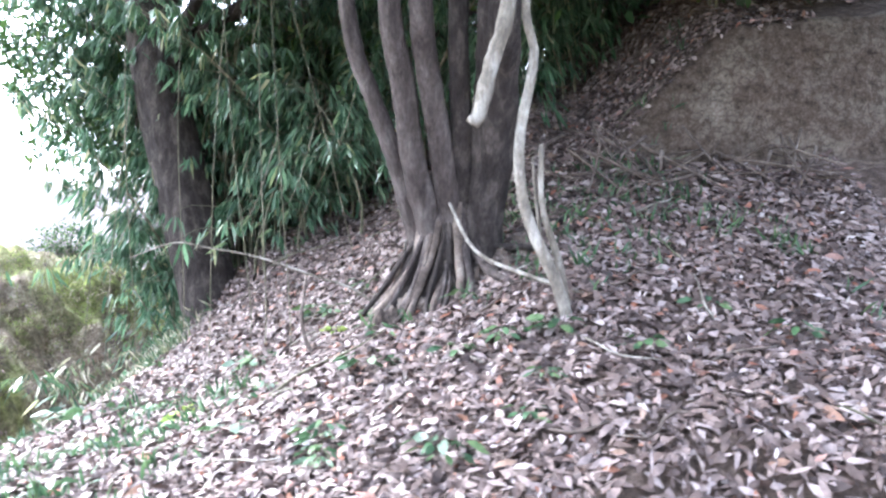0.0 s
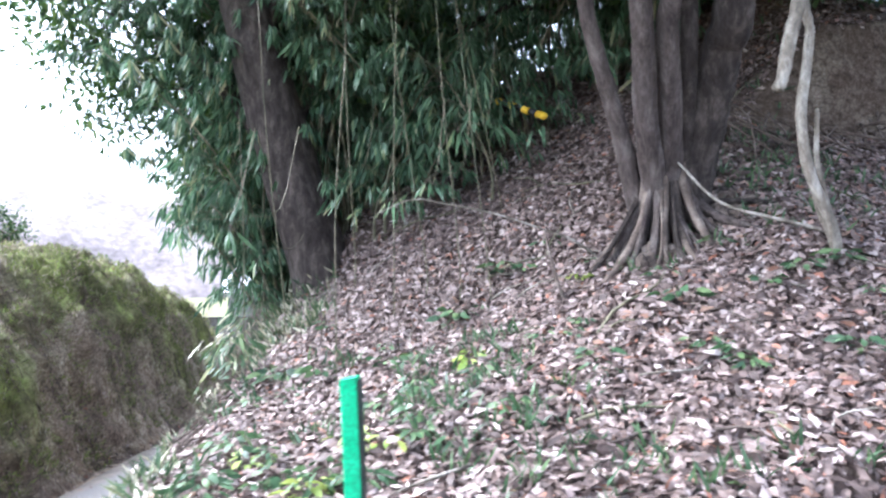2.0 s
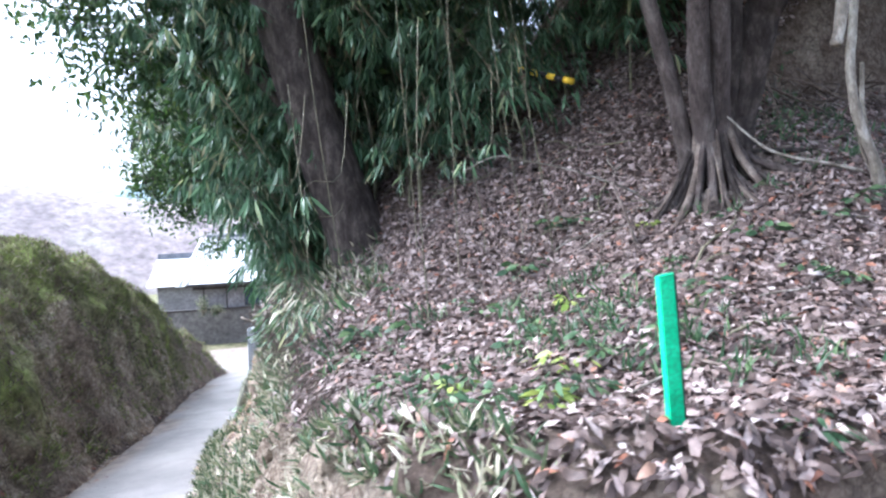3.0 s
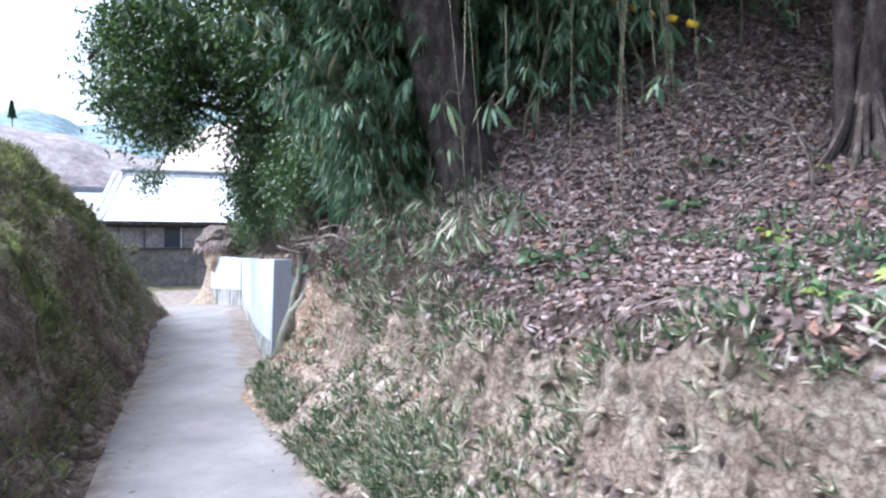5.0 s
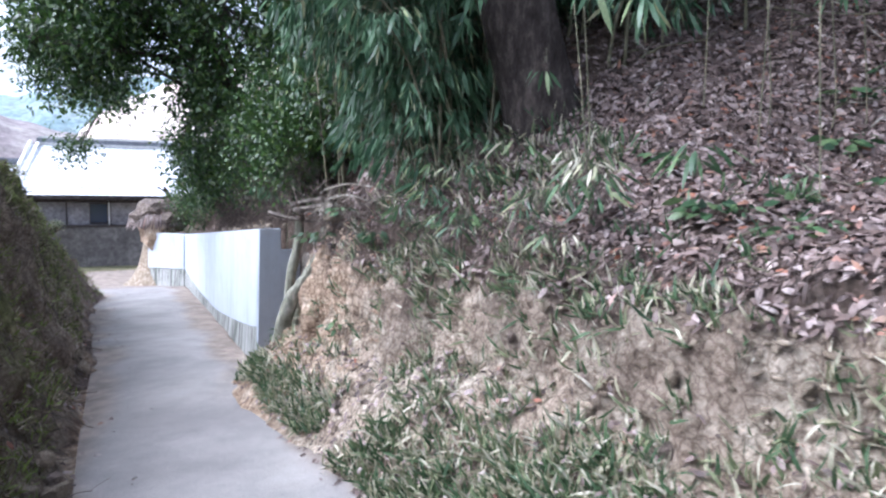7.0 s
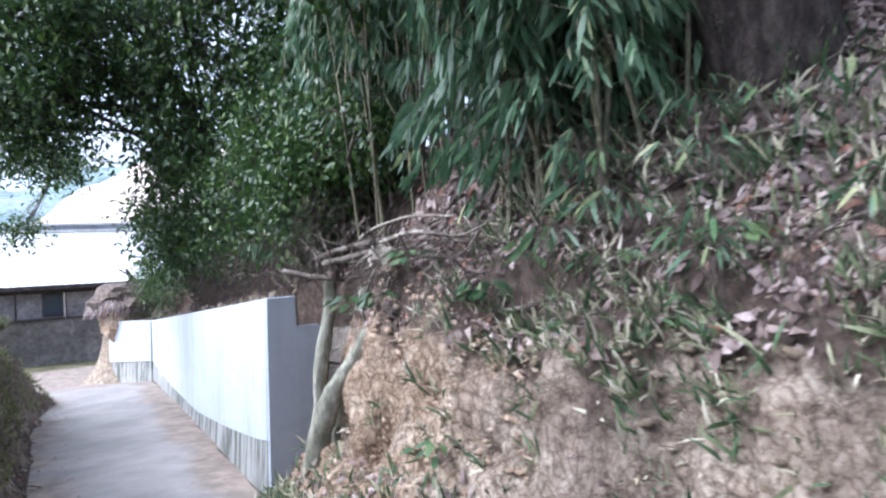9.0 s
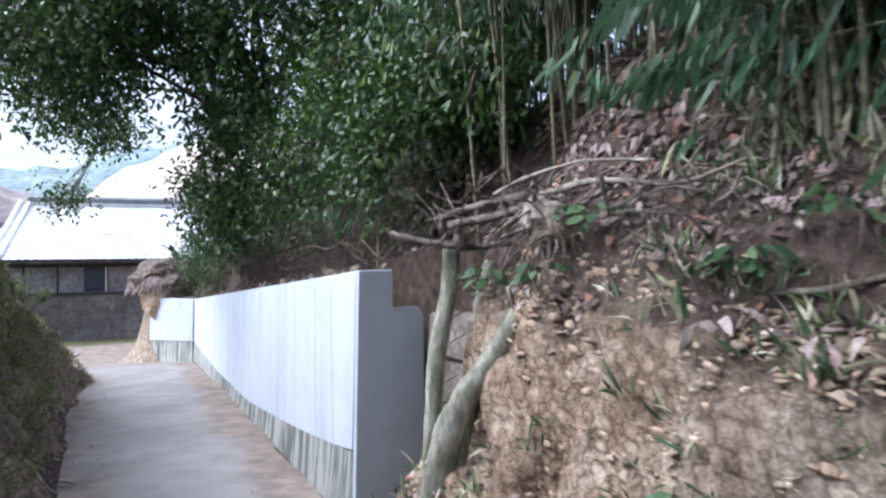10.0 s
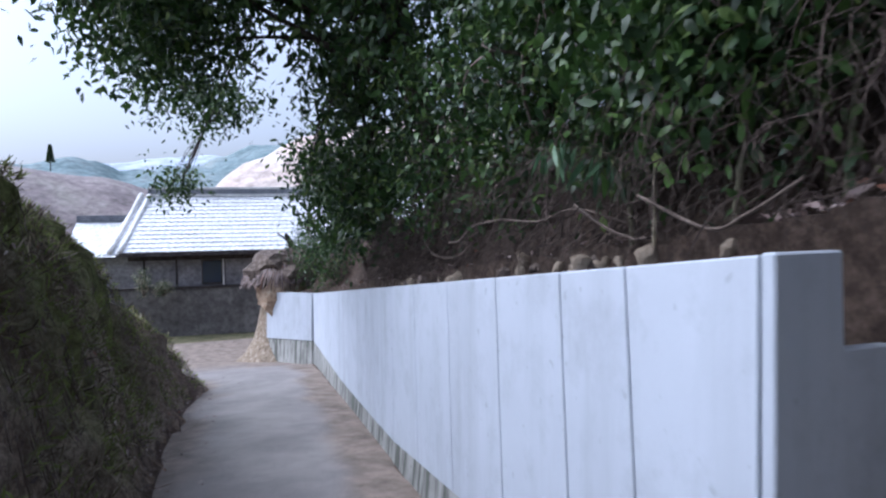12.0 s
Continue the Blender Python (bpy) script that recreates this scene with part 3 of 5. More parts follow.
def bamboo(rng, tall, lean, leaf_n, low=0.3, ang=None):
    """One culm with nodes, side twigs and drooping leaves, at the origin."""
    t = empty("bamboo")
    n = 22
    s = np.linspace(0, 1, n)
    ang = rng.uniform(0, 6.28) if ang is None else ang
    bend = lean * s ** 2.2 * tall
    p = np.stack([np.cos(ang) * bend + 0.02 * np.sin(s * 9), np.sin(ang) * bend, s * tall * (1 - 0.25 * lean * s)], 1)
    r = 0.011 * (1.15 - s) + 0.002
    q, rr = [], []
    for a, b, k0, k1 in zip(p, p[1:], r, r[1:]):
        q += [a, a + (b - a) * 0.06, a + (b - a) * 0.94]
        rr += [k0 * 1.35, k0, k1]
    v, f = tube(q, rr, 6)
    mesh_object("culm", v, f, "culm", t, smooth=True)
    tw, at, di = [], [], []
    for i in range(int(n * low), n):
        for _ in range(2):
            a = rng.uniform(0, 6.28)
            ln = rng.uniform(0.25, 0.65) * (1.1 - 0.5 * s[i])
            e = p[i] + np.array([math.cos(a) * ln, math.sin(a) * ln, rng.uniform(-0.1, 0.3) * ln])
            m = (p[i] + e) / 2 + np.array([0, 0, 0.12 * ln])
            tw.append(tube([p[i], m, e], [0.003, 0.002, 0.001], 3, cap=False))
            for _ in range(max(1, int(leaf_n))):
                w = rng.uniform(0.3, 1.0)
                at.append((m * (1 - w) + e * w) + rng.normal(size=3) * 0.02)
                b = a + rng.normal() * 0.9
                di.append([math.cos(b), math.sin(b), rng.uniform(-3.6, -0.6)])
    v, f = join(tw)
    mesh_object("side_twig", v, f, "culm", t, kind="stuff")
    at, di = np.array(at), np.array(di)
    L = rng.uniform(0.1, 0.22, len(at))
    v, f = leaf_arrays(at, di, rnd_dirs(rng, len(at), -1.0), L, L * 0.13 + 0.003, 0.1, 0.1)
    mesh_object("foliage", v, f, "bamboo_leaf", t, kind="stuff")
    return t


def box(x0, x1, y0, y1, z0, z1, bevel=0.0):
    bm = bmesh.new()
    bmesh.ops.create_cube(bm, size=1)
    for w in bm.verts:
        w.co = Vector(((x0 + x1) / 2 + w.co.x * (x1 - x0), (y0 + y1) / 2 + w.co.y * (y1 - y0), (z0 + z1) / 2 + w.co.z * (z1 - z0)))
    if bevel:
        bmesh.ops.bevel(bm, geom=bm.edges[:], offset=bevel, segments=2, affect="EDGES")
    return bm


def part(name, bm, mat, parent=None, label="", kind=""):
    me = bpy.data.meshes.new(name)
    bm.to_mesh(me)
    bm.free()
    me.materials.append(MAT[mat])
    ob = new(name, me)
    if parent:
        ob.parent = parent
    return tagged(ob, label, kind=kind)


ground()
road()


def lump(rng, r, seed, fine=3):
    bm = bmesh.new()
    bmesh.ops.create_icosphere(bm, subdivisions=fine, radius=1)
    for v in bm.verts:
        k = 1 + 0.35 * noise.noise(v.co * 1.6 + Vector((seed, 0, 0))) + 0.14 * noise.noise(v.co * 7) + 0.2 * noise.noise(v.co * 3.5 + Vector((0, seed, 0)))
        v.co = Vector((v.co.x * r[0], v.co.y * r[1], v.co.z * r[2])) * k
    return bm


# ---- retaining wall ----
def wall_x(y):
    return -3.09 + (y - 9.86) * (2.5 / 13.3)


def wall_top(y):
    return -0.01 - 0.0795 * (y - 9.86)


def wall_low(y):
    return float(np.interp(y, [9.8, 10.5, 12, 14.4, 18, 23.2, 26], [-1.08, -1.2, -1.42, -1.72, -1.95, -2.12, -2.35]))


def slab(quad_bottom, quad_top, bevel=0.008):
    """A block between four floor corners and four top corners."""
    bm = bmesh.new()
    b = [bm.verts.new(p) for p in quad_bottom]
    t = [bm.verts.new(p) for p in quad_top]
    bm.faces.new(b[::-1])
    bm.faces.new(t)
    for i in range(4):
        j = (i + 1) % 4
        bm.faces.new((b[i], b[j], t[j], t[i]))
    bmesh.ops.recalc_face_normals(bm, faces=bm.faces)
    if bevel:
        bmesh.ops.bevel(bm, geom=bm.edges[:], offset=bevel, segments=1, affect="EDGES")
    return bm


def retaining_wall():
    w = empty("wall_retaining", (0, 0, 0), label="pale grey concrete retaining wall with board joints along the lane", kind="structure")
    ys = [9.872, 10.44, 10.9, 11.6, 12.45, 13.35, 14.25, 15.2, 16.2, 17.2, 18.3, 19.5, 20.8, 22.0, 23.2]
    n = np.array([-13.3, 2.5, 0]) / math.hypot(13.3, 2.5)
    for a, b in zip(ys, ys[1:]):
        pts = []
        g = 0.004
        for y, s in ((a, g), (b, -g)):
            pts.append((y + s, s))
        (ya, _), (yb, _) = pts
        sa = 0 if a < 9.9 else -0.08
        low = [(wall_x(ya) - 0.03, ya + sa, wall_low(ya)), (wall_x(yb) - 0.03, yb - 0.08, wall_low(yb)), (wall_x(yb) + 0.27, yb, wall_low(yb)), (wall_x(ya) + 0.27, ya, wall_low(ya))]
        top = [(wall_x(ya), ya, wall_top(ya)), (wall_x(yb), yb, wall_top(yb)), (wall_x(yb) + 0.26, yb, wall_top(yb)), (wall_x(ya) + 0.26, ya, wall_top(ya))]
        part("panel", slab(low, top, 0.005), "concrete", w)
        # stained footing under the panel
        z0 = float(road_z(np.array(wall_x(ya)), np.array(ya))) - 0.25
        z1 = float(road_z(np.array(wall_x(yb)), np.array(yb))) - 0.25
        low2 = [(wall_x(a) - 0.06, a, z0), (wall_x(b) - 0.06, b, z1), (wall_x(b) + 0.25, b, z1), (wall_x(a) + 0.25, a, z0)]
        top2 = [(wall_x(a) - 0.012, a, wall_low(a)), (wall_x(b) - 0.012, b, wall_low(b)), (wall_x(b) + 0.25, b, wall_low(b)), (wall_x(a) + 0.25, a, wall_low(a))]
        part("footing", slab(low2, top2, 0.0), "plinth", w, "stained concrete footing")
    # return at the near end, stepped down at its back
    bm = bmesh.new()
    prof = [(-3.128, -1.75), (-2.62, -1.75), (-2.62, -0.3), (-2.66, -0.245), (-2.85, -0.24), (-2.852, -0.006), (-3.088, -0.006)]
    front = [bm.verts.new((x, 9.83, z)) for x, z in prof]
    back = [bm.verts.new((x, 9.868, z)) for x, z in prof]
    bm.faces.new(front)
    bm.faces.new(back[::-1])
    for i in range(len(prof)):
        j = (i + 1) % len(prof)
        bm.faces.new((front[j], front[i], back[i], back[j]))
    bmesh.ops.recalc_face_normals(bm, faces=bm.faces)
    bmesh.ops.bevel(bm, geom=bm.edges[:], offset=0.005, segments=1, affect="EDGES")
    part("end_slab", bm, "concrete", w)
    # far leg that turns towards the lane
    p, q = np.array([-0.6, 23.25]), np.array([-1.12, 25.6])
    low = [(p[0] - 0.03, p[1], -2.12), (q[0] - 0.03, q[1], -2.3), (q[0] + 0.25, q[1], -2.3), (p[0] + 0.25, p[1], -2.12)]
    top = [(p[0], p[1], -1.08), (q[0], q[1], -1.16), (q[0] + 0.25, q[1], -1.16), (p[0] + 0.25, p[1], -1.08)]
    part("panel", slab(low, top, 0.006), "concrete", w)
    low2 = [(p[0] - 0.05, p[1], -2.9), (q[0] - 0.05, q[1], -3.2), (q[0] + 0.2, q[1], -3.2), (p[0] + 0.2, p[1], -2.9)]
    top2 = [(p[0] - 0.01, p[1], -2.12), (q[0] - 0.01, q[1], -2.3), (q[0] + 0.2, q[1], -2.3), (p[0] + 0.2, p[1], -2.12)]
    part("footing", slab(low2, top2, 0.0), "plinth", w, "stained concrete footing")


retaining_wall()


# ---- the house beyond the lane ----
def house():
    h = empty("house", (-1.9, 33.5, -2.87), label="low house with pale tiled roof and grey boarded wall", category="house")
    h.rotation_euler[2] = math.atan2(-0.21, 0.978)
    x0, x1 = -2.3, 9.0
    part("foundation_wall", box(-9, x1, -0.15, 0.1, -0.6, 1.43, 0.02), "block", h, "weathered grey block wall")
    part("coping", box(-9, x1, -0.2, 0.12, 1.435, 1.5, 0.01), "house_wood", h)
    part("wall", box(x0, x1, 0.12, 5.5, 1.4, 2.75), "siding", h, "grey boarded wall")
    for x in (-1.8, -0.75, 0.85, 2.0, 3.0, 4.2, 5.5):
        part("wall_post", box(x - 0.03, x + 0.03, 0.09, 0.13, 1.5, 2.6), "house_wood", h)
    part("eave_beam", box(x0, x1, 0.02, 0.14, 2.42, 2.6, 0.01), "house_wood", h)
    w = part("window", box(0.08, 0.78, 0.07, 0.13, 1.55, 2.4), "house_wood", h, "dark window with a pale jamb")
    part("pane", box(0.12, 0.74, 0.055, 0.07, 1.6, 2.35), "pane", w)
    part("jamb", box(0.79, 0.84, 0.02, 0.1, 1.5, 2.45, 0.005), "plaster", w, "pale jamb")
    # roof: front slope of tile courses, ridge and hip
    ze, zr, ye, yr = 2.68, 4.85, -0.55, 3.2
    bm = bmesh.new()
    cols = 46
    rows = 14
    last = None
    for r in range(rows):
        a, b = r / rows, (r + 1) / rows
        ya, yb, za, zb = ye + (yr - ye) * a, ye + (yr - ye) * b, ze + (zr - ze) * a, ze + (zr - ze) * b
        la = -2.5 + 0.35 * a
        prev = None
        line = []
        for c in range(cols * 2 + 1):
            x = la + (9.6 - la) * c / (cols * 2)
            lift = 0.02 * (c % 2)
            va, vb = bm.verts.new((x, ya, za + 0.04 + lift)), bm.verts.new((x, yb, zb + lift))
            if prev:
                bm.faces.new((prev[0], va, vb, prev[1]))
                if last:
                    bm.faces.new((last[c - 1], last[c], va, prev[0]))
            prev = (va, vb)
            line.append(vb)
        last = line
    part("roof", bm, "roof_tile", h, "pale glazed tile roof")
    part("roof_edge", slab([(-2.55, ye, ze - 0.1), (9.6, ye, ze - 0.1), (9.6, ye + 0.6, ze + 0.18), (-2.5, ye + 0.6, ze + 0.18)], [(-2.55, ye, ze), (9.6, ye, ze), (9.6, ye + 0.6, ze + 0.3), (-2.5, ye + 0.6, ze + 0.3)], 0), "house_wood", h)
    part("gable_fill", slab([(x0, 0.3, 2.5), (x1, 0.3, 2.5), (x1, 6, 2.5), (x0, 6, 2.5)], [(-1.7, yr - 0.1, zr - 0.2), (x1, yr - 0.1, zr - 0.2), (x1, yr, zr - 0.2), (-1.7, yr, zr - 0.2)], 0), "siding", h)
    for k, (dz, mat, hgt) in enumerate(((0.0, "plaster", 0.1), (0.1, "ridge_tile", 0.18), (0.28, "plaster", 0.09))):
        part("ridge_course", box(-2.2 + 0.05 * k, 9.6, yr - 0.12, yr + 0.12, zr + dz, zr + dz + hgt, 0.02), mat, h)
    for dx in (0.0, 0.32):
        a, b = np.array([-2.75 + dx, ye, ze + 0.05]), np.array([-2.4 + dx, yr, zr + 0.1])
        v, f = tube(smooth_line([a, (a + b) / 2 - [0, 0, 0.08], b], 10), 0.09, 8)
        mesh_object("hip_ridge", v, f, "plaster", h, "pale raised roof edge", smooth=True)
    part("hip_face", slab([(-2.95, ye, ze - 0.05), (-2.45, ye, ze - 0.05), (-2.15, yr, zr - 0.05), (-2.5, yr, zr - 0.05)], [(-2.95, ye, ze), (-2.45, ye, ze), (-2.15, yr, zr), (-2.5, yr, zr)], 0), "roof_tile", h)
    # a second, lower roof beside it
    g = empty("outbuilding", (-3.1, 39, -3.95), label="low outbuilding with a grey ridge behind the bank", category="house")
    g.rotation_euler[2] = math.atan2(-0.21, 0.978)
    part("wall", box(-3, 3.6, 0, 4, 0, 3.9), "siding", g)
    part("roof", slab([(-3.4, -0.6, 3.6), (4, -0.6, 3.6), (4, 4.5, 3.6), (-3.4, 4.5, 3.6)], [(-3.4, 1.9, 5.1), (4, 1.9, 5.1), (4, 2.1, 5.1), (-3.4, 2.1, 5.1)], 0), "roof_tile", g)
    part("ridge_course", box(-3.4, 4, 1.85, 2.15, 5.1, 5.4, 0.03), "ridge_tile", g)


house()


def far_hills():
    def ridge(name, line, base, mat, depth, label, seed, amp=1.0):
        n = 160
        xs = np.linspace(line[0][0], line[-1][0], n)
        top = np.interp(xs, [p[0] for p in line], [p[2] for p in line])
        ys = np.interp(xs, [p[0] for p in line], [p[1] for p in line])
        top = top + (lattice(xs * 0.05, xs * 0, seed) * 4 + lattice(xs * 0.3, xs * 0, seed + 1) * 1.2) * amp
        rows = 14
        v = []
        for r in range(rows):
            k = r / (rows - 1)
            z = base + (top - base) * math.sin(k * math.pi / 2)
            v.append(np.stack([xs, ys - depth * (1 - k) + 6 * amp * lattice(xs * 0.06, np.full(n, r * 0.7), seed + 2), z], 1))
        v = np.concatenate(v)
        i = (np.arange(rows - 1)[:, None] * n + np.arange(n - 1)[None, :]).ravel()
        mesh_object(name, v, np.stack([i, i + 1, i + n + 1, i + n], 1), mat, smooth=True, kind="structure", label=label)
    ridge("backdrop_hills", [(-500, 700, 60), (-200, 720, 66), (-40, 720, 78), (60, 720, 92), (180, 720, 80), (500, 650, 95)], -20, "hill_haze_blue", 160, "distant wooded hills with blue haze mixed into their colour", 31)
    ridge("backdrop_slope", [(-160, 260, 14), (-70, 270, 18), (-20, 270, 26), (60, 260, 38), (200, 240, 46)], -8, "hill_far_haze", 90, "wooded valley side beyond the house, haze tinted into its colour", 41)
    ridge("backdrop_woods", [(-160, 140, 30), (-40, 145, 19), (-24, 148, 15.5), (-8, 150, 13), (8, 150, 9), (30, 150, 6)], -8, "hill_brown", 40, "leafless brown woods on a low hill", 61, 0.2)
    ridge("backdrop_bare_slope", [(4, 128, -5), (9, 130, 9), (16, 132, 15), (26, 132, 20), (60, 130, 26)], -6, "bare_hill", 30, "bare pinkish earth slope behind the house", 51, 0.4)


far_hills()

# ---- trees on the slope ----
def big_tree():
    rng = np.random.RandomState(11)
    trunk = [(-2.08, 6.32, 0.6), (-2.2, 6.4, 1.1), (-2.5, 6.47, 2.1), (-2.78, 6.5, 3.2), (-2.98, 6.6, 4.0), (-3.3, 6.9, 5.4), (-3.4, 7.2, 7.2)]
    blobs = [((-4.2, 7.9, 4.2), (1.1, 1.5, 0.9), 70), ((-3.5, 8.0, 3.3), (0.8, 0.9, 0.9), 60), ((-4.7, 7.8, 3.6), (0.7, 1.2, 0.6), 34), ((-4.0, 7.8, 2.9), (0.6, 1.0, 0.6), 40), ((-2.4, 7.6, 6.0), (2.4, 2.4, 1.0), 190), ((-0.8, 6.4, 6.3), (2.6, 2.2, 0.8), 150)]
    leafy_tree("evergreen_tree", rng, trunk, 0.29, 0.19, blobs, "broad_leaf", 0.1, 42, "bark", "leaning evergreen tree with a thick rough dark trunk", limbs=18)


def far_tree():
    rng = np.random.RandomState(12)
    trunk = [(-1.15, 15.4, 0.2), (-1.2, 15.6, 1.2), (-1.5, 15.9, 2.4), (-1.9, 16.3, 3.6), (-2.2, 16.8, 5.2)]
    blobs = [((-3.2, 17.2, 4.2), (1.8, 2.4, 1.5), 360), ((-3.9, 17.0, 3.6), (1.2, 2.2, 1.7), 400), ((-3.5, 19.6, 2.9), (0.9, 1.4, 0.6), 80), ((-1.6, 15.6, 3.0), (1.0, 2.4, 1.5), 260), ((-1.15, 17.8, 1.5), (0.55, 3.0, 1.5), 260), ((-1.5, 14.5, 5.2), (2.4, 2.8, 1.2), 240),
             ((-3.2, 24.5, 1.35), (0.3, 0.4, 0.42), 16), ((-2.9, 21.5, 2.5), (0.9, 1.6, 0.35), 60)]
    leafy_tree("evergreen_tree", rng, trunk, 0.14, 0.08, blobs, "broad_leaf", 0.13, 44, "bark", "evergreen tree with dense glossy leaves over wall and lane", limbs=26)
    # Two added trees, mostly out of view, to close the canopy over the slope.
    trunk = [(2.4, 8.6, 2.2), (2.5, 8.7, 3.8), (2.3, 8.8, 5.6), (2.2, 9.0, 8.0)]
    blobs = [((2.2, 8.4, 6.6), (3.2, 2.6, 1.3), 260), ((3.2, 6.2, 5.6), (2.2, 1.8, 0.8), 120)]
    leafy_tree("evergreen_tree", rng, trunk, 0.16, 0.1, blobs, "broad_leaf", 0.11, 42, "bark", "evergreen tree added to close the canopy above the slope", limbs=16)
    trunk = [(0.6, 13.4, 2.4), (0.5, 13.4, 4.0), (0.2, 13.2, 6.0), (0.0, 13.0, 8.0)]
    blobs = [((-1.1, 11.6, 2.8), (0.9, 1.9, 0.9), 150), ((-0.4, 9.8, 3.2), (1.2, 1.2, 0.8), 90), ((0.2, 12.6, 6.2), (3.2, 3.4, 1.4), 300), ((-0.6, 11.4, 4.6), (1.8, 2.6, 0.8), 160)]
    leafy_tree("evergreen_tree", rng, trunk, 0.16, 0.1, blobs, "broad_leaf", 0.115, 42, "bark", "evergreen tree added to close the canopy above the slope", limbs=16)


def shade_tree():
    rng = np.random.RandomState(15)
    trunk = [(1.9, 6.6, 2.9), (1.9, 6.6, 4.0), (1.6, 6.4, 5.4), (1.2, 6.0, 7.0)]
    # Crown masses added above the view only to darken slope and bank.
    blobs = [((-1.0, 4.8, 4.9), (2.2, 1.5, 0.6), 280), ((1.6, 5.0, 5.0), (2.2, 1.6, 0.7), 260), ((1.2, 6.6, 5.0), (3.0, 1.6, 0.6), 300), ((0.9, 3.4, 5.2), (2.6, 1.4, 0.5), 300), ((0.2, 4.7, 4.5), (2.4, 1.5, 0.5), 260), ((-1.7, 4.1, 4.7), (1.9, 1.5, 0.45), 330), ((2.6, 4.6, 4.6), (1.5, 2.0, 0.6), 220), ((-1.9, 9.8, 4.0), (1.2, 2.2, 0.8), 150), ((-1.9, 8.2, 3.7), (1.1, 1.3, 0.4), 200), ((-1.7, 12.2, 4.2), (1.5, 2.4, 0.5), 260), ((-2.3, 8.6, 2.7), (1.0, 1.3, 0.35), 240)]
    leafy_tree("evergreen_tree", rng, trunk, 0.13, 0.08, blobs, "broad_leaf", 0.15, 36, "bark", "unseen evergreen canopy added overhead to shade the slope", limbs=16)


def shrubs():
    rng = np.random.RandomState(14)
    for x, y, z, r, h, n in ((-2.05, 12.4, 0.35, 0.42, 0.75, 95), (-2.25, 11.3, 0.75, 0.38, 0.5, 60), (-1.7, 14.2, 0.3, 0.45, 0.95, 110), (-2.35, 10.55, 0.72, 0.34, 0.42, 80), (-2.0, 11.9, 1.3, 0.4, 0.5, 80), (-1.25, 17.6, 0.2, 0.4, 0.8, 90), (-0.7, 20.5, -0.2, 0.45, 0.9, 90), (-0.3, 23.2, -0.7, 0.5, 1.0, 110), (-0.1, 24.8, -0.9, 0.5, 0.9, 90), (-2.1, 10.3, 0.95, 0.4, 0.45, 70), (-1.95, 11.0, 1.25, 0.4, 0.5, 80), (-2.3, 9.75, 0.85, 0.32, 0.35, 50), (-2.3, 10.5, 0.45, 0.26, 0.4, 46), (-2.1, 11.5, 0.4, 0.28, 0.4, 50), (-2.25, 10.0, 0.5, 0.22, 0.35, 34), (-1.85, 12.8, 0.35, 0.3, 0.5, 56), (-1.9, 10.8, 0.95, 0.5, 0.55, 90)):
        leafy_tree("shrub", rng, [(x + 0.45, y + 0.1, z - 0.25), (x + 0.3, y, z + 0.2), (x + 0.1, y, z + h)], 0.035, 0.016, [((x, y, z + h * 0.75), (r, r * 1.5, h), n)], "broad_leaf", 0.085, 34, "twig",
                   "evergreen shrub with glossy leaves above the concrete wall", "shrub", 7, "shrubs above the wall")


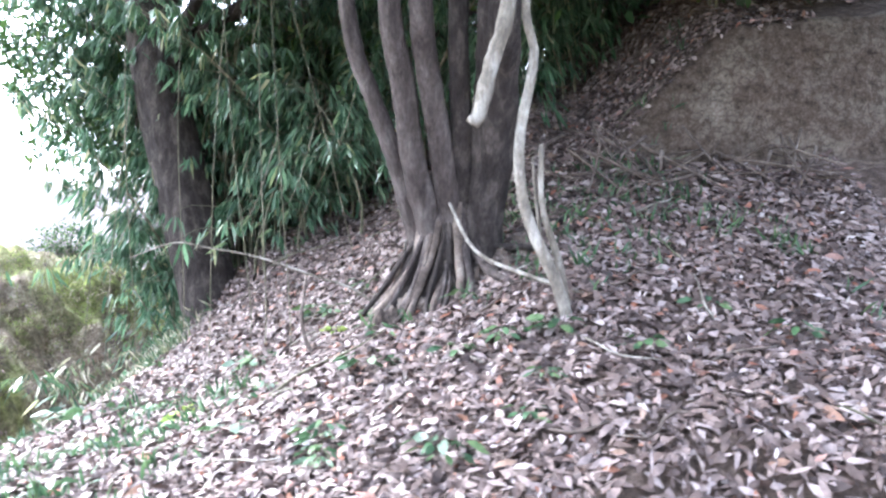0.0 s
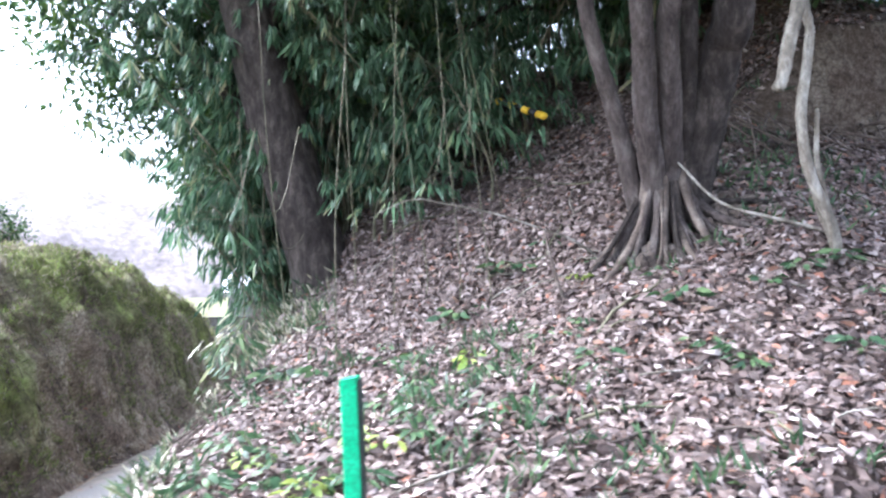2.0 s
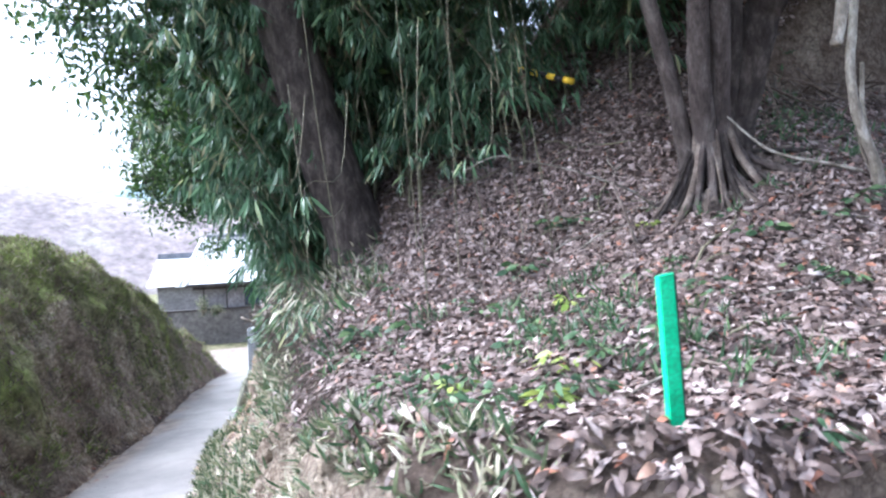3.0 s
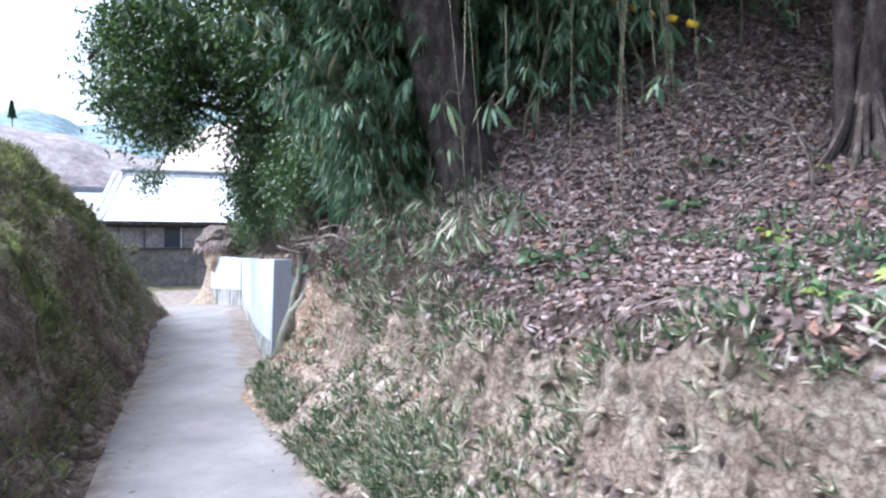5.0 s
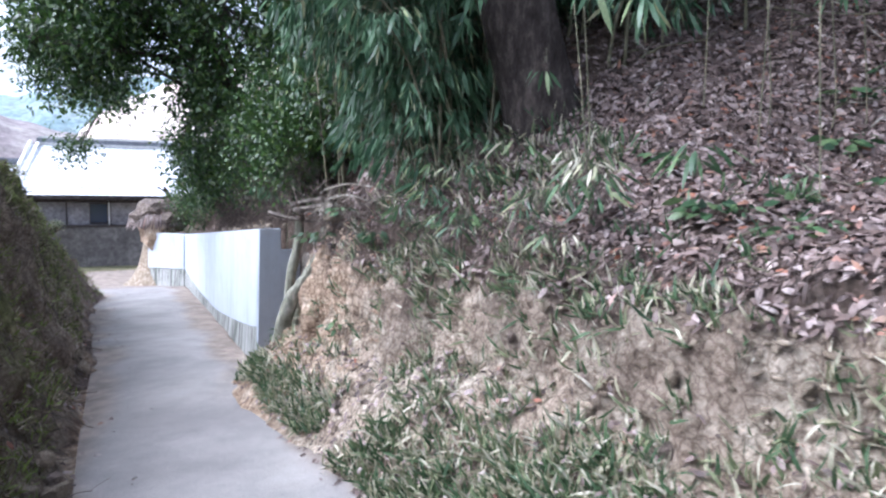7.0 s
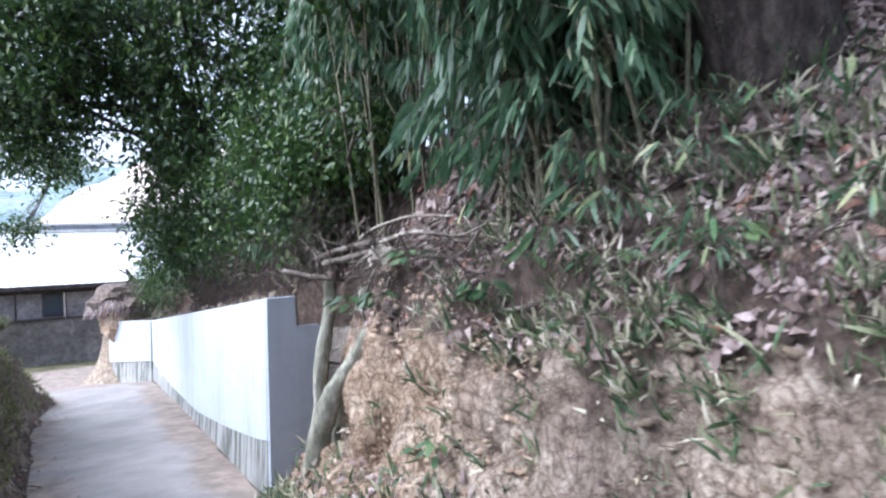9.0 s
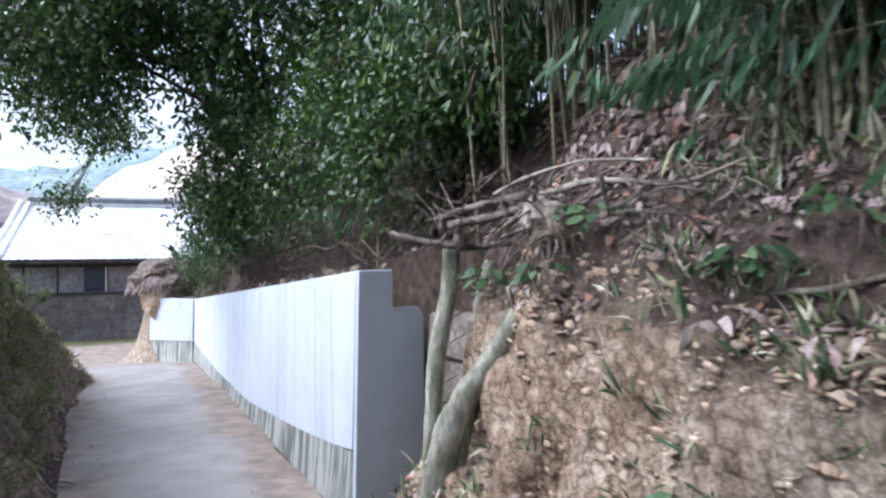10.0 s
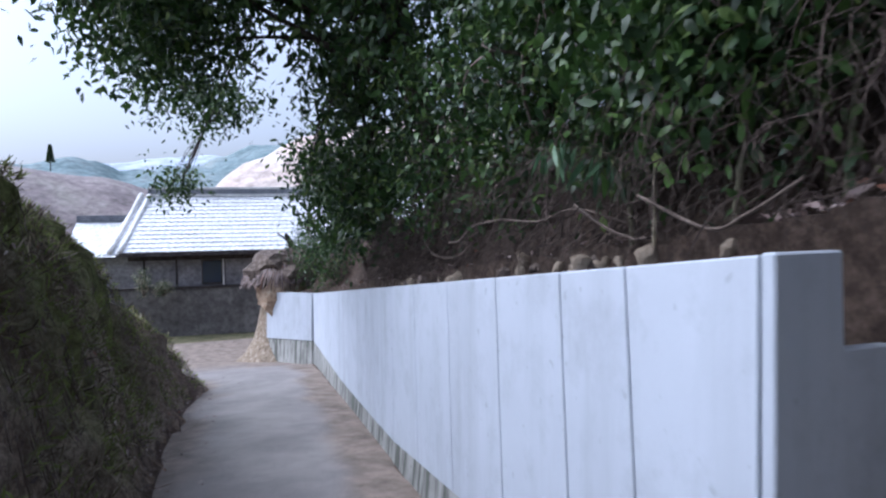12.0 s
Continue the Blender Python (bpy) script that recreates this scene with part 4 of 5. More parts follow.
def trunk_clump():
    o = np.array([0.05, 4.1, 1.35])
    t = empty("multi_stem_tree", tuple(o), label="old tree of several fused purple-brown stems rising from gnarled roots", category="tree")
    stems = [([(-0.02, 4.2, 1.25), (-0.14, 4.17, 1.65), (-0.27, 4.13, 2.1), (-0.42, 4.09, 2.5), (-0.57, 4.03, 2.98), (-0.8, 4.0, 4.6)], 0.075, 0.05), ([(0.04, 4.1, 1.25), (-0.04, 4.06, 1.65), (-0.16, 3.97, 2.1), (-0.22, 3.88, 2.55), (-0.3, 3.78, 3.0), (-0.38, 3.7, 4.6)], 0.085, 0.062),
             ([(0.12, 4.08, 1.25), (0.07, 4.05, 1.7), (0.0, 3.93, 2.2), (-0.1, 3.78, 2.7), (-0.12, 3.68, 3.1), (-0.15, 3.6, 4.7)], 0.085, 0.065), ([(0.24, 4.12, 1.25), (0.24, 4.08, 1.7), (0.3, 3.99, 2.1), (0.32, 3.83, 2.55), (0.33, 3.66, 2.95), (0.42, 3.6, 4.7)], 0.15, 0.115),
             ([(0.16, 4.08, 1.3), (0.14, 4.05, 1.8), (0.13, 3.95, 2.2), (0.1, 3.85, 2.8), (0.08, 3.8, 4.6)], 0.08, 0.055)]
    for k, (p, a, b) in enumerate(stems):
        limb("stem", [tuple(np.array(q) - o) for q in p], a, b, "bark_stem" if k < 3 else "bark", t, 34, 16, 0.13, 60 + k, flare=0.05)
    rng = np.random.RandomState(61)
    for k in range(58):   # fluted feet that run down and out
        a = -3.4 + k * 0.066 + rng.uniform(-0.2, 0.2)
        r = rng.uniform(0.25, 0.8) * (1.0 if k % 4 else 1.5)
        c = np.array([0.1, 4.12])
        s = np.array([c[0] + math.cos(a) * 0.17, c[1] + math.sin(a) * 0.09, rng.uniform(1.55, 2.05)])
        m0 = np.array([c[0] + math.cos(a) * 0.27, c[1] + math.sin(a) * 0.19, rng.uniform(1.44, 1.62)])
        m1 = np.array([c[0] + math.cos(a) * (0.3 + 0.35 * r), c[1] + math.sin(a) * (0.24 + 0.3 * r), 0])
        e = np.array([c[0] + math.cos(a + rng.uniform(-0.3, 0.3)) * (0.35 + r), c[1] + math.sin(a) * (0.3 + r * 0.7), 0])
        m1[2], e[2] = height(m1[0], m1[1]) + 0.03, height(e[0], e[1]) - 0.05
        w = rng.uniform(0.4, 1.2)
        limb("root", [s - o, m0 - o, m1 - o, e - o], 0.032 * w, 0.018 * w, ("bark_stem", "root", "bark")[k % 3], t, 14, 8, 0.28, 70 + k)
    for k in range(18):
        c = np.array([rng.uniform(-0.4, 0.6), rng.uniform(3.75, 4.15), 0])
        c[2] = height(c[0], c[1]) + 0.02
        bm = lump(rng, tuple(rng.uniform(0.03, 0.07, 2)) + (rng.uniform(0.05, 0.1),), k * 1.7)
        bmesh.ops.translate(bm, verts=bm.verts, vec=Vector(c - o))
        part("root_knot", bm, "root", t)
    blobs = rnd_dirs(rng, 70) * rng.uniform(0.3, 1, (70, 1)) * np.array([2.2, 1.4, 0.8]) + np.array([0.2, 0.7, 4.0])
    per = 50
    at = np.repeat(blobs, per, 0) + rng.normal(size=(70 * per, 3)) * 0.18
    L = rng.uniform(0.06, 0.11, len(at))
    mesh_object("crown", *leaf_arrays(at, rnd_dirs(rng, len(at), 0.6), rnd_dirs(rng, len(at), -1), L, L * 0.4), "broad_leaf", t, kind="stuff")


def sapling():
    t = empty("sapling", (0.56, 3.2, 1.25), label="thin pale crooked sapling forked at its base", category="tree")
    o = np.array([0.56, 3.2, 1.25])
    limb("stem", [np.array(p) - o for p in [(0.62, 3.22, 1.2), (0.56, 3.2, 1.39), (0.42, 3.2, 1.71), (0.38, 3.2, 2.04), (0.45, 3.2, 2.48), (0.41, 3.2, 2.75), (0.5, 3.25, 3.5), (0.62, 3.3, 4.4)]], 0.033, 0.018, "bark_pale", t, 30, 8, 0.2, 5)
    limb("stem", [np.array(p) - o for p in [(0.64, 3.26, 1.2), (0.58, 3.24, 1.5), (0.5, 3.22, 1.75), (0.49, 3.2, 2.05)]], 0.022, 0.012, "bark_pale", t, 12, 6, 0.12, 6)
    limb("stem", [np.array(p) - o for p in [(0.6, 3.24, 1.3), (0.52, 3.26, 1.5), (0.47, 3.26, 1.8), (0.46, 3.28, 2.0)]], 0.012, 0.006, "bark_pale", t, 10, 6, 0.12, 7)
    h = empty("broken_branch", (0.16, 3.12, 2.14), label="broken hanging branch with peeling pale bark", category="branch")
    o = np.array([0.16, 3.12, 2.14])
    limb("bough", [np.array(p) - o for p in [(0.16, 3.12, 2.12), (0.2, 3.12, 2.2), (0.25, 3.12, 2.42), (0.32, 3.13, 2.66), (0.4, 3.2, 3.3), (0.45, 3.6, 4.4)]], 0.034, 0.045, "bark_pale", h, 24, 10, 0.3, 8)


def bamboos():
    rng = np.random.RandomState(21)
    kinds = [bamboo(rng, t, l, n, w, g) for t, l, n, w, g in ((4.6, 0.25, 15, 0.2, None), (3.8, 0.4, 16, 0.2, None), (5.4, 0.15, 14, 0.3, None), (3.9, 0.5, 24, 0.42, math.pi), (1.5, 0.45, 9, 0.2, math.pi), (2.6, 0.6, 16, 0.3, math.pi), (4.2, 0.3, 16, 0.05, None))]
    spots = []
    for k in range(70):   # thicket behind the stems
        spots.append((rng.uniform(-2.0, 4.5), rng.uniform(7.0, 12.5), k % 3, 360))
    for k in range(48):   # the thicket's front
        x = rng.uniform(-2.3, 3.4)
        spots.append((x, rng.uniform(6.9, 8.4) - 0.18 * max(x, 0), (6, 1, 6)[k % 3], 360))
    for k in range(16):
        spots.append((rng.uniform(-2.5, -1.2), rng.uniform(7.0, 8.2), 6, 360))
    for k in range(22):   # leafy culms that close the thicket above the clay
        spots.append((rng.uniform(-1.0, 0.6), rng.uniform(8.6, 11.5), 6, 360))
    for k in range(70):   # bare-footed culms above the clay
        spots.append((rng.uniform(-2.45, -0.9), rng.uniform(7.9, 11.0), 2, 360))
    for k in range(30):   # undergrowth before the thicket
        spots.append((rng.uniform(-1.9, 3.0), rng.uniform(5.5, 7.0), (4, 5, 4, 4)[k % 4], 360))
    for k in range(18):   # on top of the overhang
        spots.append((rng.uniform(1.6, 4.2), rng.uniform(5.3, 6.6), (5, 6)[k % 2], 360))
    for k in range(10):   # dry-footed culms by the cut
        spots.append((rng.uniform(-2.75, -2.2), rng.uniform(6.6, 7.4), (2, 0)[k % 2], 90))
    for k in range(32):   # dense clump beside the leaning tree, arching over the lane
        spots.append((rng.uniform(-2.7, -1.9), rng.uniform(6.7, 7.45), (3, 3, 3, 5)[k % 4], 50))
    for k in range(12):   # young shoots at the lip
        spots.append((rng.uniform(-2.9, -2.4), rng.uniform(6.8, 7.6), 4, 60))
    for k in range(40):   # above the wall
        y = rng.uniform(9.8, 21)
        spots.append((wall_x(y) + rng.uniform(1.2, 3.6), y, k % 3, 360))
    for k in range(12):
        spots.append((rng.uniform(-2.2, -0.2), rng.uniform(9.0, 11.5), (0, 2)[k % 2], 360))
    labels = ("tall slender bamboo with drooping green leaves", "slender arching bamboo with drooping green leaves", "tall straight bamboo with green leaves high up", "bamboo bowing over the lane with dense hanging leaves",
              "short young bamboo shoot with pale green leaves", "low bamboo bowing over the bank with hanging leaves",
              "slender bamboo leafy down to the ground before the thicket")
    for x, y, k, turn in spots:
        ob = copy_thing(kinds[k], pose(x, y, height(x, y) - 0.03, rng.uniform(-6, 6), rng.uniform(-6, 6), rng.uniform(-turn / 2, turn / 2)))
        g = rng.uniform(0.8, 1.15)
        ob.scale = (g, g, g)
        tagged(ob, labels[k], "bamboo", "bamboo on the slope")
    for k in kinds:
        for c in list(k.children):
            bpy.data.objects.remove(c)
        bpy.data.objects.remove(k)


big_tree()
far_tree()
trunk_clump()
sapling()
shade_tree()
shrubs()
bamboos()


# ---- leaf litter ----
def scatter(rng, n, x0, x1, y0, y1, keep):
    x, y = rng.uniform(x0, x1, n), rng.uniform(y0, y1, n)
    z, clay, soil, moss, far = land(x, y)
    k = keep(x, y, z, clay, soil, moss, rng.uniform(0, 1, n))
    x, y, z = x[k], y[k], z[k]
    e = 0.03
    nx, ny = (land(x + e, y)[0] - land(x - e, y)[0]) / (2 * e), (land(x, y + e)[0] - land(x, y - e)[0]) / (2 * e)
    nrm = unit(np.stack([-nx, -ny, np.ones(len(x))], 1))
    return np.stack([x, y, z], 1), nrm


def litter():
    rng = np.random.RandomState(31)
    sets = []
    for n, (x0, x1, y0, y1), size in ((90000, (-3.3, 2.8, 1.4, 6.2), 0.072), (52000, (-3.2, 4, 5.5, 10.5), 0.078), (14000, (-2.9, 2, 10, 22), 0.07)):
        p, nrm = scatter(rng, n, x0, x1, y0, y1, lambda x, y, z, c, s, m, r: (signed(x, y, RIM) < 0.07 + 0.3 * r * r) & (r < 0.75 + 0.35 * lattice(x * 1.1, y * 1.1, 78)) & ((y < 9.6) | (r < 0.3)))
        d = unit(np.cross(nrm, rnd_dirs(rng, len(p)))) + nrm * rng.uniform(-0.15, 0.5, (len(p), 1))
        flat = nrm[:, 2] > 0.45
        p, d, nrm = p[flat], d[flat], nrm[flat]
        t = unit(nrm + rng.normal(size=nrm.shape) * 0.45)
        L = size * rng.uniform(0.5, 1.35, len(p))
        sets.append(leaf_arrays(p + nrm * rng.uniform(0.003, 0.03, (len(p), 1)), d, t, L, L * rng.uniform(0.16, 0.46, len(p)), 0.25, 0.18))
    # stray leaves on the banks and at the lane's edges
    p, nrm = scatter(rng, 26000, -6.8, -2.6, 0.2, 22, lambda x, y, z, c, s, m, r: (signed(x, y, INNER) < 0.16 * r) & (signed(x, y, RIM) > 0.25) & (r < 0.95) & (y < 9.7)
                     | (signed(x, y, OUTER) > -0.25 * r * r) & (signed(x, y, OUTER) < 0.8) & (r < 0.4) | (signed(x, y, OUTER) > -0.6) & (signed(x, y, INNER) > 0) & (r < 0.05) | (signed(x, y, OUTER) > -1.8) & (signed(x, y, INNER) > 0) & (r < 0.006))
    d = unit(np.cross(nrm, rnd_dirs(rng, len(p)))) + nrm * rng.uniform(-0.1, 0.3, (len(p), 1))
    L = 0.06 * rng.uniform(0.5, 1.35, len(p))
    sets.append(leaf_arrays(p + nrm * 0.03, d, unit(nrm + rng.normal(size=nrm.shape) * 0.3), L, L * 0.4, 0.2, 0.08))
    v, f = join(sets)
    mesh_object("leaf_litter", v, f, "litter_leaf", kind="stuff", label="thick layer of dry brown and pale fallen leaves over the slope")


def grass():
    rng = np.random.RandomState(32)

    def tufts(n, area, keep, blades, lo, hi, width, mat, label, name, lean=0.8):
        p, nrm = scatter(rng, n, *area, keep)
        c = np.repeat(p, blades, 0) + rng.normal(size=(len(p) * blades, 3)) * np.array([0.025, 0.025, 0])
        up = np.repeat(unit(nrm + np.array([0, 0, 1.0])), blades, 0)
        d = up + rng.normal(size=c.shape) * lean * 0.5
        L = rng.uniform(lo, hi, len(c))
        mesh_object(name, *leaf_arrays(c, d, rnd_dirs(rng, len(c)), L, L * width, 0.15, 0.35), mat, kind="stuff", label=label)

    tufts(17000, (-4.1, -2.7, 1.5, 9.8), lambda x, y, z, c, s, m, r: (signed(x, y, RIM) > 0.0) & (signed(x, y, INNER) < 0.03) & (r < 0.13 + 0.5 * step(0.3, 0.8, signed(x, y, RIM) + 0.25 * lattice(x * 1.6, y * 1.6, 79))
          + 0.25 * step(0.25, 0.0, signed(x, y, RIM))) & (lattice(x * 3, y * 3, 80) > -0.4) & ((y < 7.0) | (signed(x, y, RIM) > 0.55) | (r < 0.05)), 7, 0.05, 0.14, 0.13, "grass_leaf", "dwarf bamboo grass with pale-edged leaves on the clay cut", "bank_grass", 1.1)
    tufts(2600, (-3.4, 2, 1.5, 6.5), lambda x, y, z, c, s, m, r: (signed(x, y, RIM) < 0.2) & (lattice(x * 1.3, y * 1.3, 77) > 0.1) & (r < 0.5), 6, 0.05, 0.14, 0.12, "herb_leaf", "sparse green grass and seedlings between the fallen leaves", "slope_grass")
    tufts(1100, (-3.4, -1.8, 5.5, 7.8), lambda x, y, z, c, s, m, r: (signed(x, y, RIM) < 0.2) & (signed(x, y, RIM) > -0.9) & (r < 0.6), 6, 0.06, 0.16, 0.12, "grass_leaf", "sparse dry grass at the lip of the bank", "lip_grass")
    tufts(90000, (-9, -2.8, -1, 24), lambda x, y, z, c, s, m, r: (signed(x, y, OUTER) > 0.1) & (signed(x, y, OUTER) < 3) & (r < 0.75 + 0.25 * m) & (lattice(x * 4, y * 4, 81) > -0.4), 4, 0.03, 0.12, 0.13, "moss_leaf", "short mossy grass and dry stalks on the bank beside the lane", "bank_moss", 1.6)


litter()
grass()


# ---- single things on the slope and along the lane ----
def stake():
    t = empty("survey_stake", (-2.32, 1.73, height(-2.32, 1.73)), label="thin survey stake painted bright green with a dark side", category="stake")
    h = 0.885 - t.location.z
    bm = slab([(-0.023, -0.022, -0.15), (0.023, -0.022, -0.15), (0.023, 0.022, -0.15), (-0.023, 0.022, -0.15)], [(-0.023, -0.022, h - 0.006), (0.023, -0.022, h), (0.023, 0.022, h - 0.002), (-0.023, 0.022, h - 0.01)], 0.003)
    part("post", bm, "green_paint", t)
    # Thin near-black strip over the whole +x face.
    part("side_strip", box(0.0235, 0.0275, -0.022, 0.022, -0.1, h - 0.012), "near_black", t, "thin dark strip over one side of the stake")
    t.rotation_euler = (0.02, -0.03, -0.35)


def barrier():
    t = empty("barrier_pole", (-0.6, 6.3, 2.84), label="yellow and black striped pole lying tilted among the trees", category="barrier")
    a, b = np.array([0, 0, 0.0]), np.array([0.33, -0.8, -0.36])
    n = 9
    for k in range(n):
        p, q = a + (b - a) * k / n, a + (b - a) * (k + 1) / n
        v, f = tube([p, q], 0.032, 10)
        mesh_object("stripe", v, f, "yellow" if k % 2 == 0 else "black", t, "yellow stripe" if k % 2 == 0 else "black stripe", smooth=True)


def sprig(name, at, rng, n, spread, size, mat, label, stem=0.02, droop=1.6, wide=0.13):
    """A thin stem with a fan of leaves at its end."""
    t = empty(name, at, label=label, category="plant")
    lv, dr = [], []
    for k in range(n):
        a = k / n * 6.28 + rng.uniform(-0.3, 0.3)
        lv.append(np.array([math.cos(a), math.sin(a), 0]) * spread * rng.uniform(0.2, 1) + [0, 0, spread * rng.uniform(-0.2, 0.4)])
        dr.append([math.cos(a), math.sin(a), -droop * rng.uniform(0.3, 1)])
    v, f = join([tube([(0, 0, stem), np.array(q)], 0.0015, 3, cap=False) for q in lv])
    mesh_object("stalk", v, f, "twig", t, kind="stuff")
    L = size * rng.uniform(0.7, 1.2, n)
    mesh_object("foliage", *leaf_arrays(np.array(lv), np.array(dr), rnd_dirs(rng, n, -2), L, L * wide, 0.1, 0.12), mat, t, kind="stuff")
    return t


def hanging_things():
    rng = np.random.RandomState(41)
    # thin dry shoots that hang or stand before the thicket
    lines = [((-1.72, 5.0, 1.0), (-1.66, 5.05, 3.6)), ((-2.0, 5.2, 1.3), (-2.05, 5.2, 3.8)), ((-1.25, 4.8, 1.2), (-1.4, 5.0, 3.9)), ((-1.05, 4.7, 1.1), (-1.3, 4.9, 3.8)), ((-2.55, 5.6, 0.9), (-2.75, 5.7, 3.4)),
             ((-2.2, 4.4, 0.6), (-2.12, 4.5, 2.6)), ((-0.65, 5.4, 1.3), (-1.3, 5.2, 3.9)), ((-2.85, 5.3, 0.4), (-2.9, 5.6, 2.4)), ((-1.45, 5.1, 1.2), (-1.75, 5.2, 3.7))]
    for k, (a, b) in enumerate(lines):
        t = empty("dry_shoot", a, label="thin dry bamboo shoot standing before the thicket", category="shoot", group="dry shoots")
        a2, b2 = np.zeros(3), np.array(b) - np.array(a)
        m = (a2 + b2) / 2 + rng.uniform(-0.04, 0.04, 3)
        limb("stem", [a2 - [0, 0, 0.3], a2, m, b2], 0.0045, 0.003, "culm", t, 14, 6, 0.1, k)
    t = empty("arching_cane", (-0.3, 4.25, 1.15), label="thin pale dead cane arching over the leaf litter", category="branch")
    o = np.array([-0.3, 4.25, 1.15])
    limb("stem", [np.array(p) - o for p in [(-1.95, 4.2, 1.5), (-1.7, 4.25, 1.6), (-1.48, 4.25, 1.57), (-1.15, 4.25, 1.51), (-0.77, 4.22, 1.39), (-0.54, 4.25, 1.31), (-0.3, 4.25, 1.14)]], 0.004, 0.009, "bark_pale", t, 26, 6, 0.1, 3)
    limb("fork", [np.array(p) - o for p in [(-0.83, 4.15, 1.4), (-0.82, 4.0, 1.12), (-0.74, 4.0, 0.93), (-0.5, 4.0, 0.82)]], 0.008, 0.016, "twig", t, 14, 6, 0.15, 4)
    for at, n, size in (((-3.27, 4.96, 1.4), 5, 0.2), ((-2.92, 4.93, 1.42), 9, 0.2), ((-1.77, 4.55, 1.6), 8, 0.17), ((-1.5, 4.7, 1.75), 7, 0.16), ((-2.2, 5.5, 1.85), 7, 0.17), ((-2.75, 5.8, 1.2), 6, 0.15), ((-1.2, 5.0, 2.2), 8, 0.18)):
        t = sprig("hanging_bamboo_spray", at, rng, n, 0.07, size, "bamboo_leaf", "spray of long drooping bamboo leaves on a thin twig", 0.05, 2.6, 0.15)
        limb("twig", [(0, 0, 0.05), (0.1, 0.1, 0.12), (0.35, 0.35, 0.2), (0.5, 0.6, 0.9)], 0.002, 0.004, "culm", t, 10, 5, 0.1, 9)


def herbs():
    rng = np.random.RandomState(42)
    spots = [(-2.6, 4.75, 0.14, 26), (-2.3, 4.45, 0.12, 16), (-2.75, 4.25, 0.1, 12), (-1.9, 4.2, 0.1, 12), (-0.95, 3.1, 0.11, 16), (-0.35, 3.3, 0.13, 22), (0.1, 3.15, 0.1, 12), (-0.45, 2.7, 0.09, 12), (0.55, 3.1, 0.1, 22), (-1.55, 2.7, 0.09, 9), (-2.0, 3.4, 0.1, 14),
             (-1.3, 4.7, 0.14, 24), (-0.9, 4.9, 0.14, 22), (0.35, 2.55, 0.08, 9), (-2.45, 2.3, 0.085, 22), (-2.65, 2.75, 0.08, 16), (-2.8, 3.3, 0.1, 14), (0.9, 2.9, 0.09, 12), (1.3, 3.2, 0.1, 10), (-2.2, 5.3, 0.12, 12), (-2.9, 6.2, 0.12, 14), (-2.95, 5.6, 0.1, 12)]
    for k, (x, y, size, n) in enumerate(spots):
        yellow = k in (14, 15)
        sprig("seedling", (x, y, height(x, y) + 0.05), rng, n, size * 0.9, size * 0.85, "yellow_leaf" if yellow else "herb_leaf", "small seedling with bright yellow-green leaves" if yellow else "low leafy green plant among fallen leaves", -0.06, 0.2, 0.45)
    for k in range(54):   # seedlings at the corner of the slope and among the leaves
        x, y = (rng.uniform(-3.05, -1.9), rng.uniform(1.6, 2.9)) if k < 14 else (rng.uniform(-2.9, 1.6), rng.uniform(2.4, 4.8))
        if float(signed(np.array([x]), np.array([y]), RIM)[0]) > 0.0:
            continue
        size = rng.uniform(0.05, 0.11)
        sprig("seedling", (x, y, height(x, y) + rng.uniform(0.03, 0.09)), rng, int(rng.randint(7, 22)), size, size * rng.uniform(0.7, 1.0), "yellow_leaf" if k % 13 == 0 else "herb_leaf",
              "small seedling with bright yellow-green leaves" if k % 13 == 0 else "low leafy green plant among fallen leaves", -0.06, 0.4, rng.uniform(0.25, 0.5))
    for k in range(30):
        y = rng.uniform(4.6, 7.0)
        x = -3.02 + rng.uniform(-0.06, 0.3)
        sprig("bamboo_seedling", (x, y, height(x, y) + rng.uniform(0.12, 0.5)), rng, int(rng.randint(9, 22)), rng.uniform(0.08, 0.2), rng.uniform(0.1, 0.18), ("grass_leaf", "herb_leaf", "bamboo_leaf")[k % 3],
              "young bamboo seedling with drooping leaves at the lip of the bank", -0.12, 1.3, 0.14)
    for x, y, z, n, size in ((-2.98, 8.7, -0.02, 16, 0.12), (-3.02, 8.35, 0.02, 14, 0.1), (-2.97, 7.45, 0.08, 46, 0.1), (-2.9, 7.2, 0.25, 20, 0.1), (-2.95, 8.1, 0.25, 20, 0.11), (-2.93, 6.75, 0.2, 16, 0.1), (-3.3, 7.45, -0.62, 14, 0.1)):
        sprig("bank_plant", (x, y, z), rng, n, size * 1.2, size, "herb_leaf", "leafy green plant growing out of the cut bank", -0.08, 0.5, 0.42)


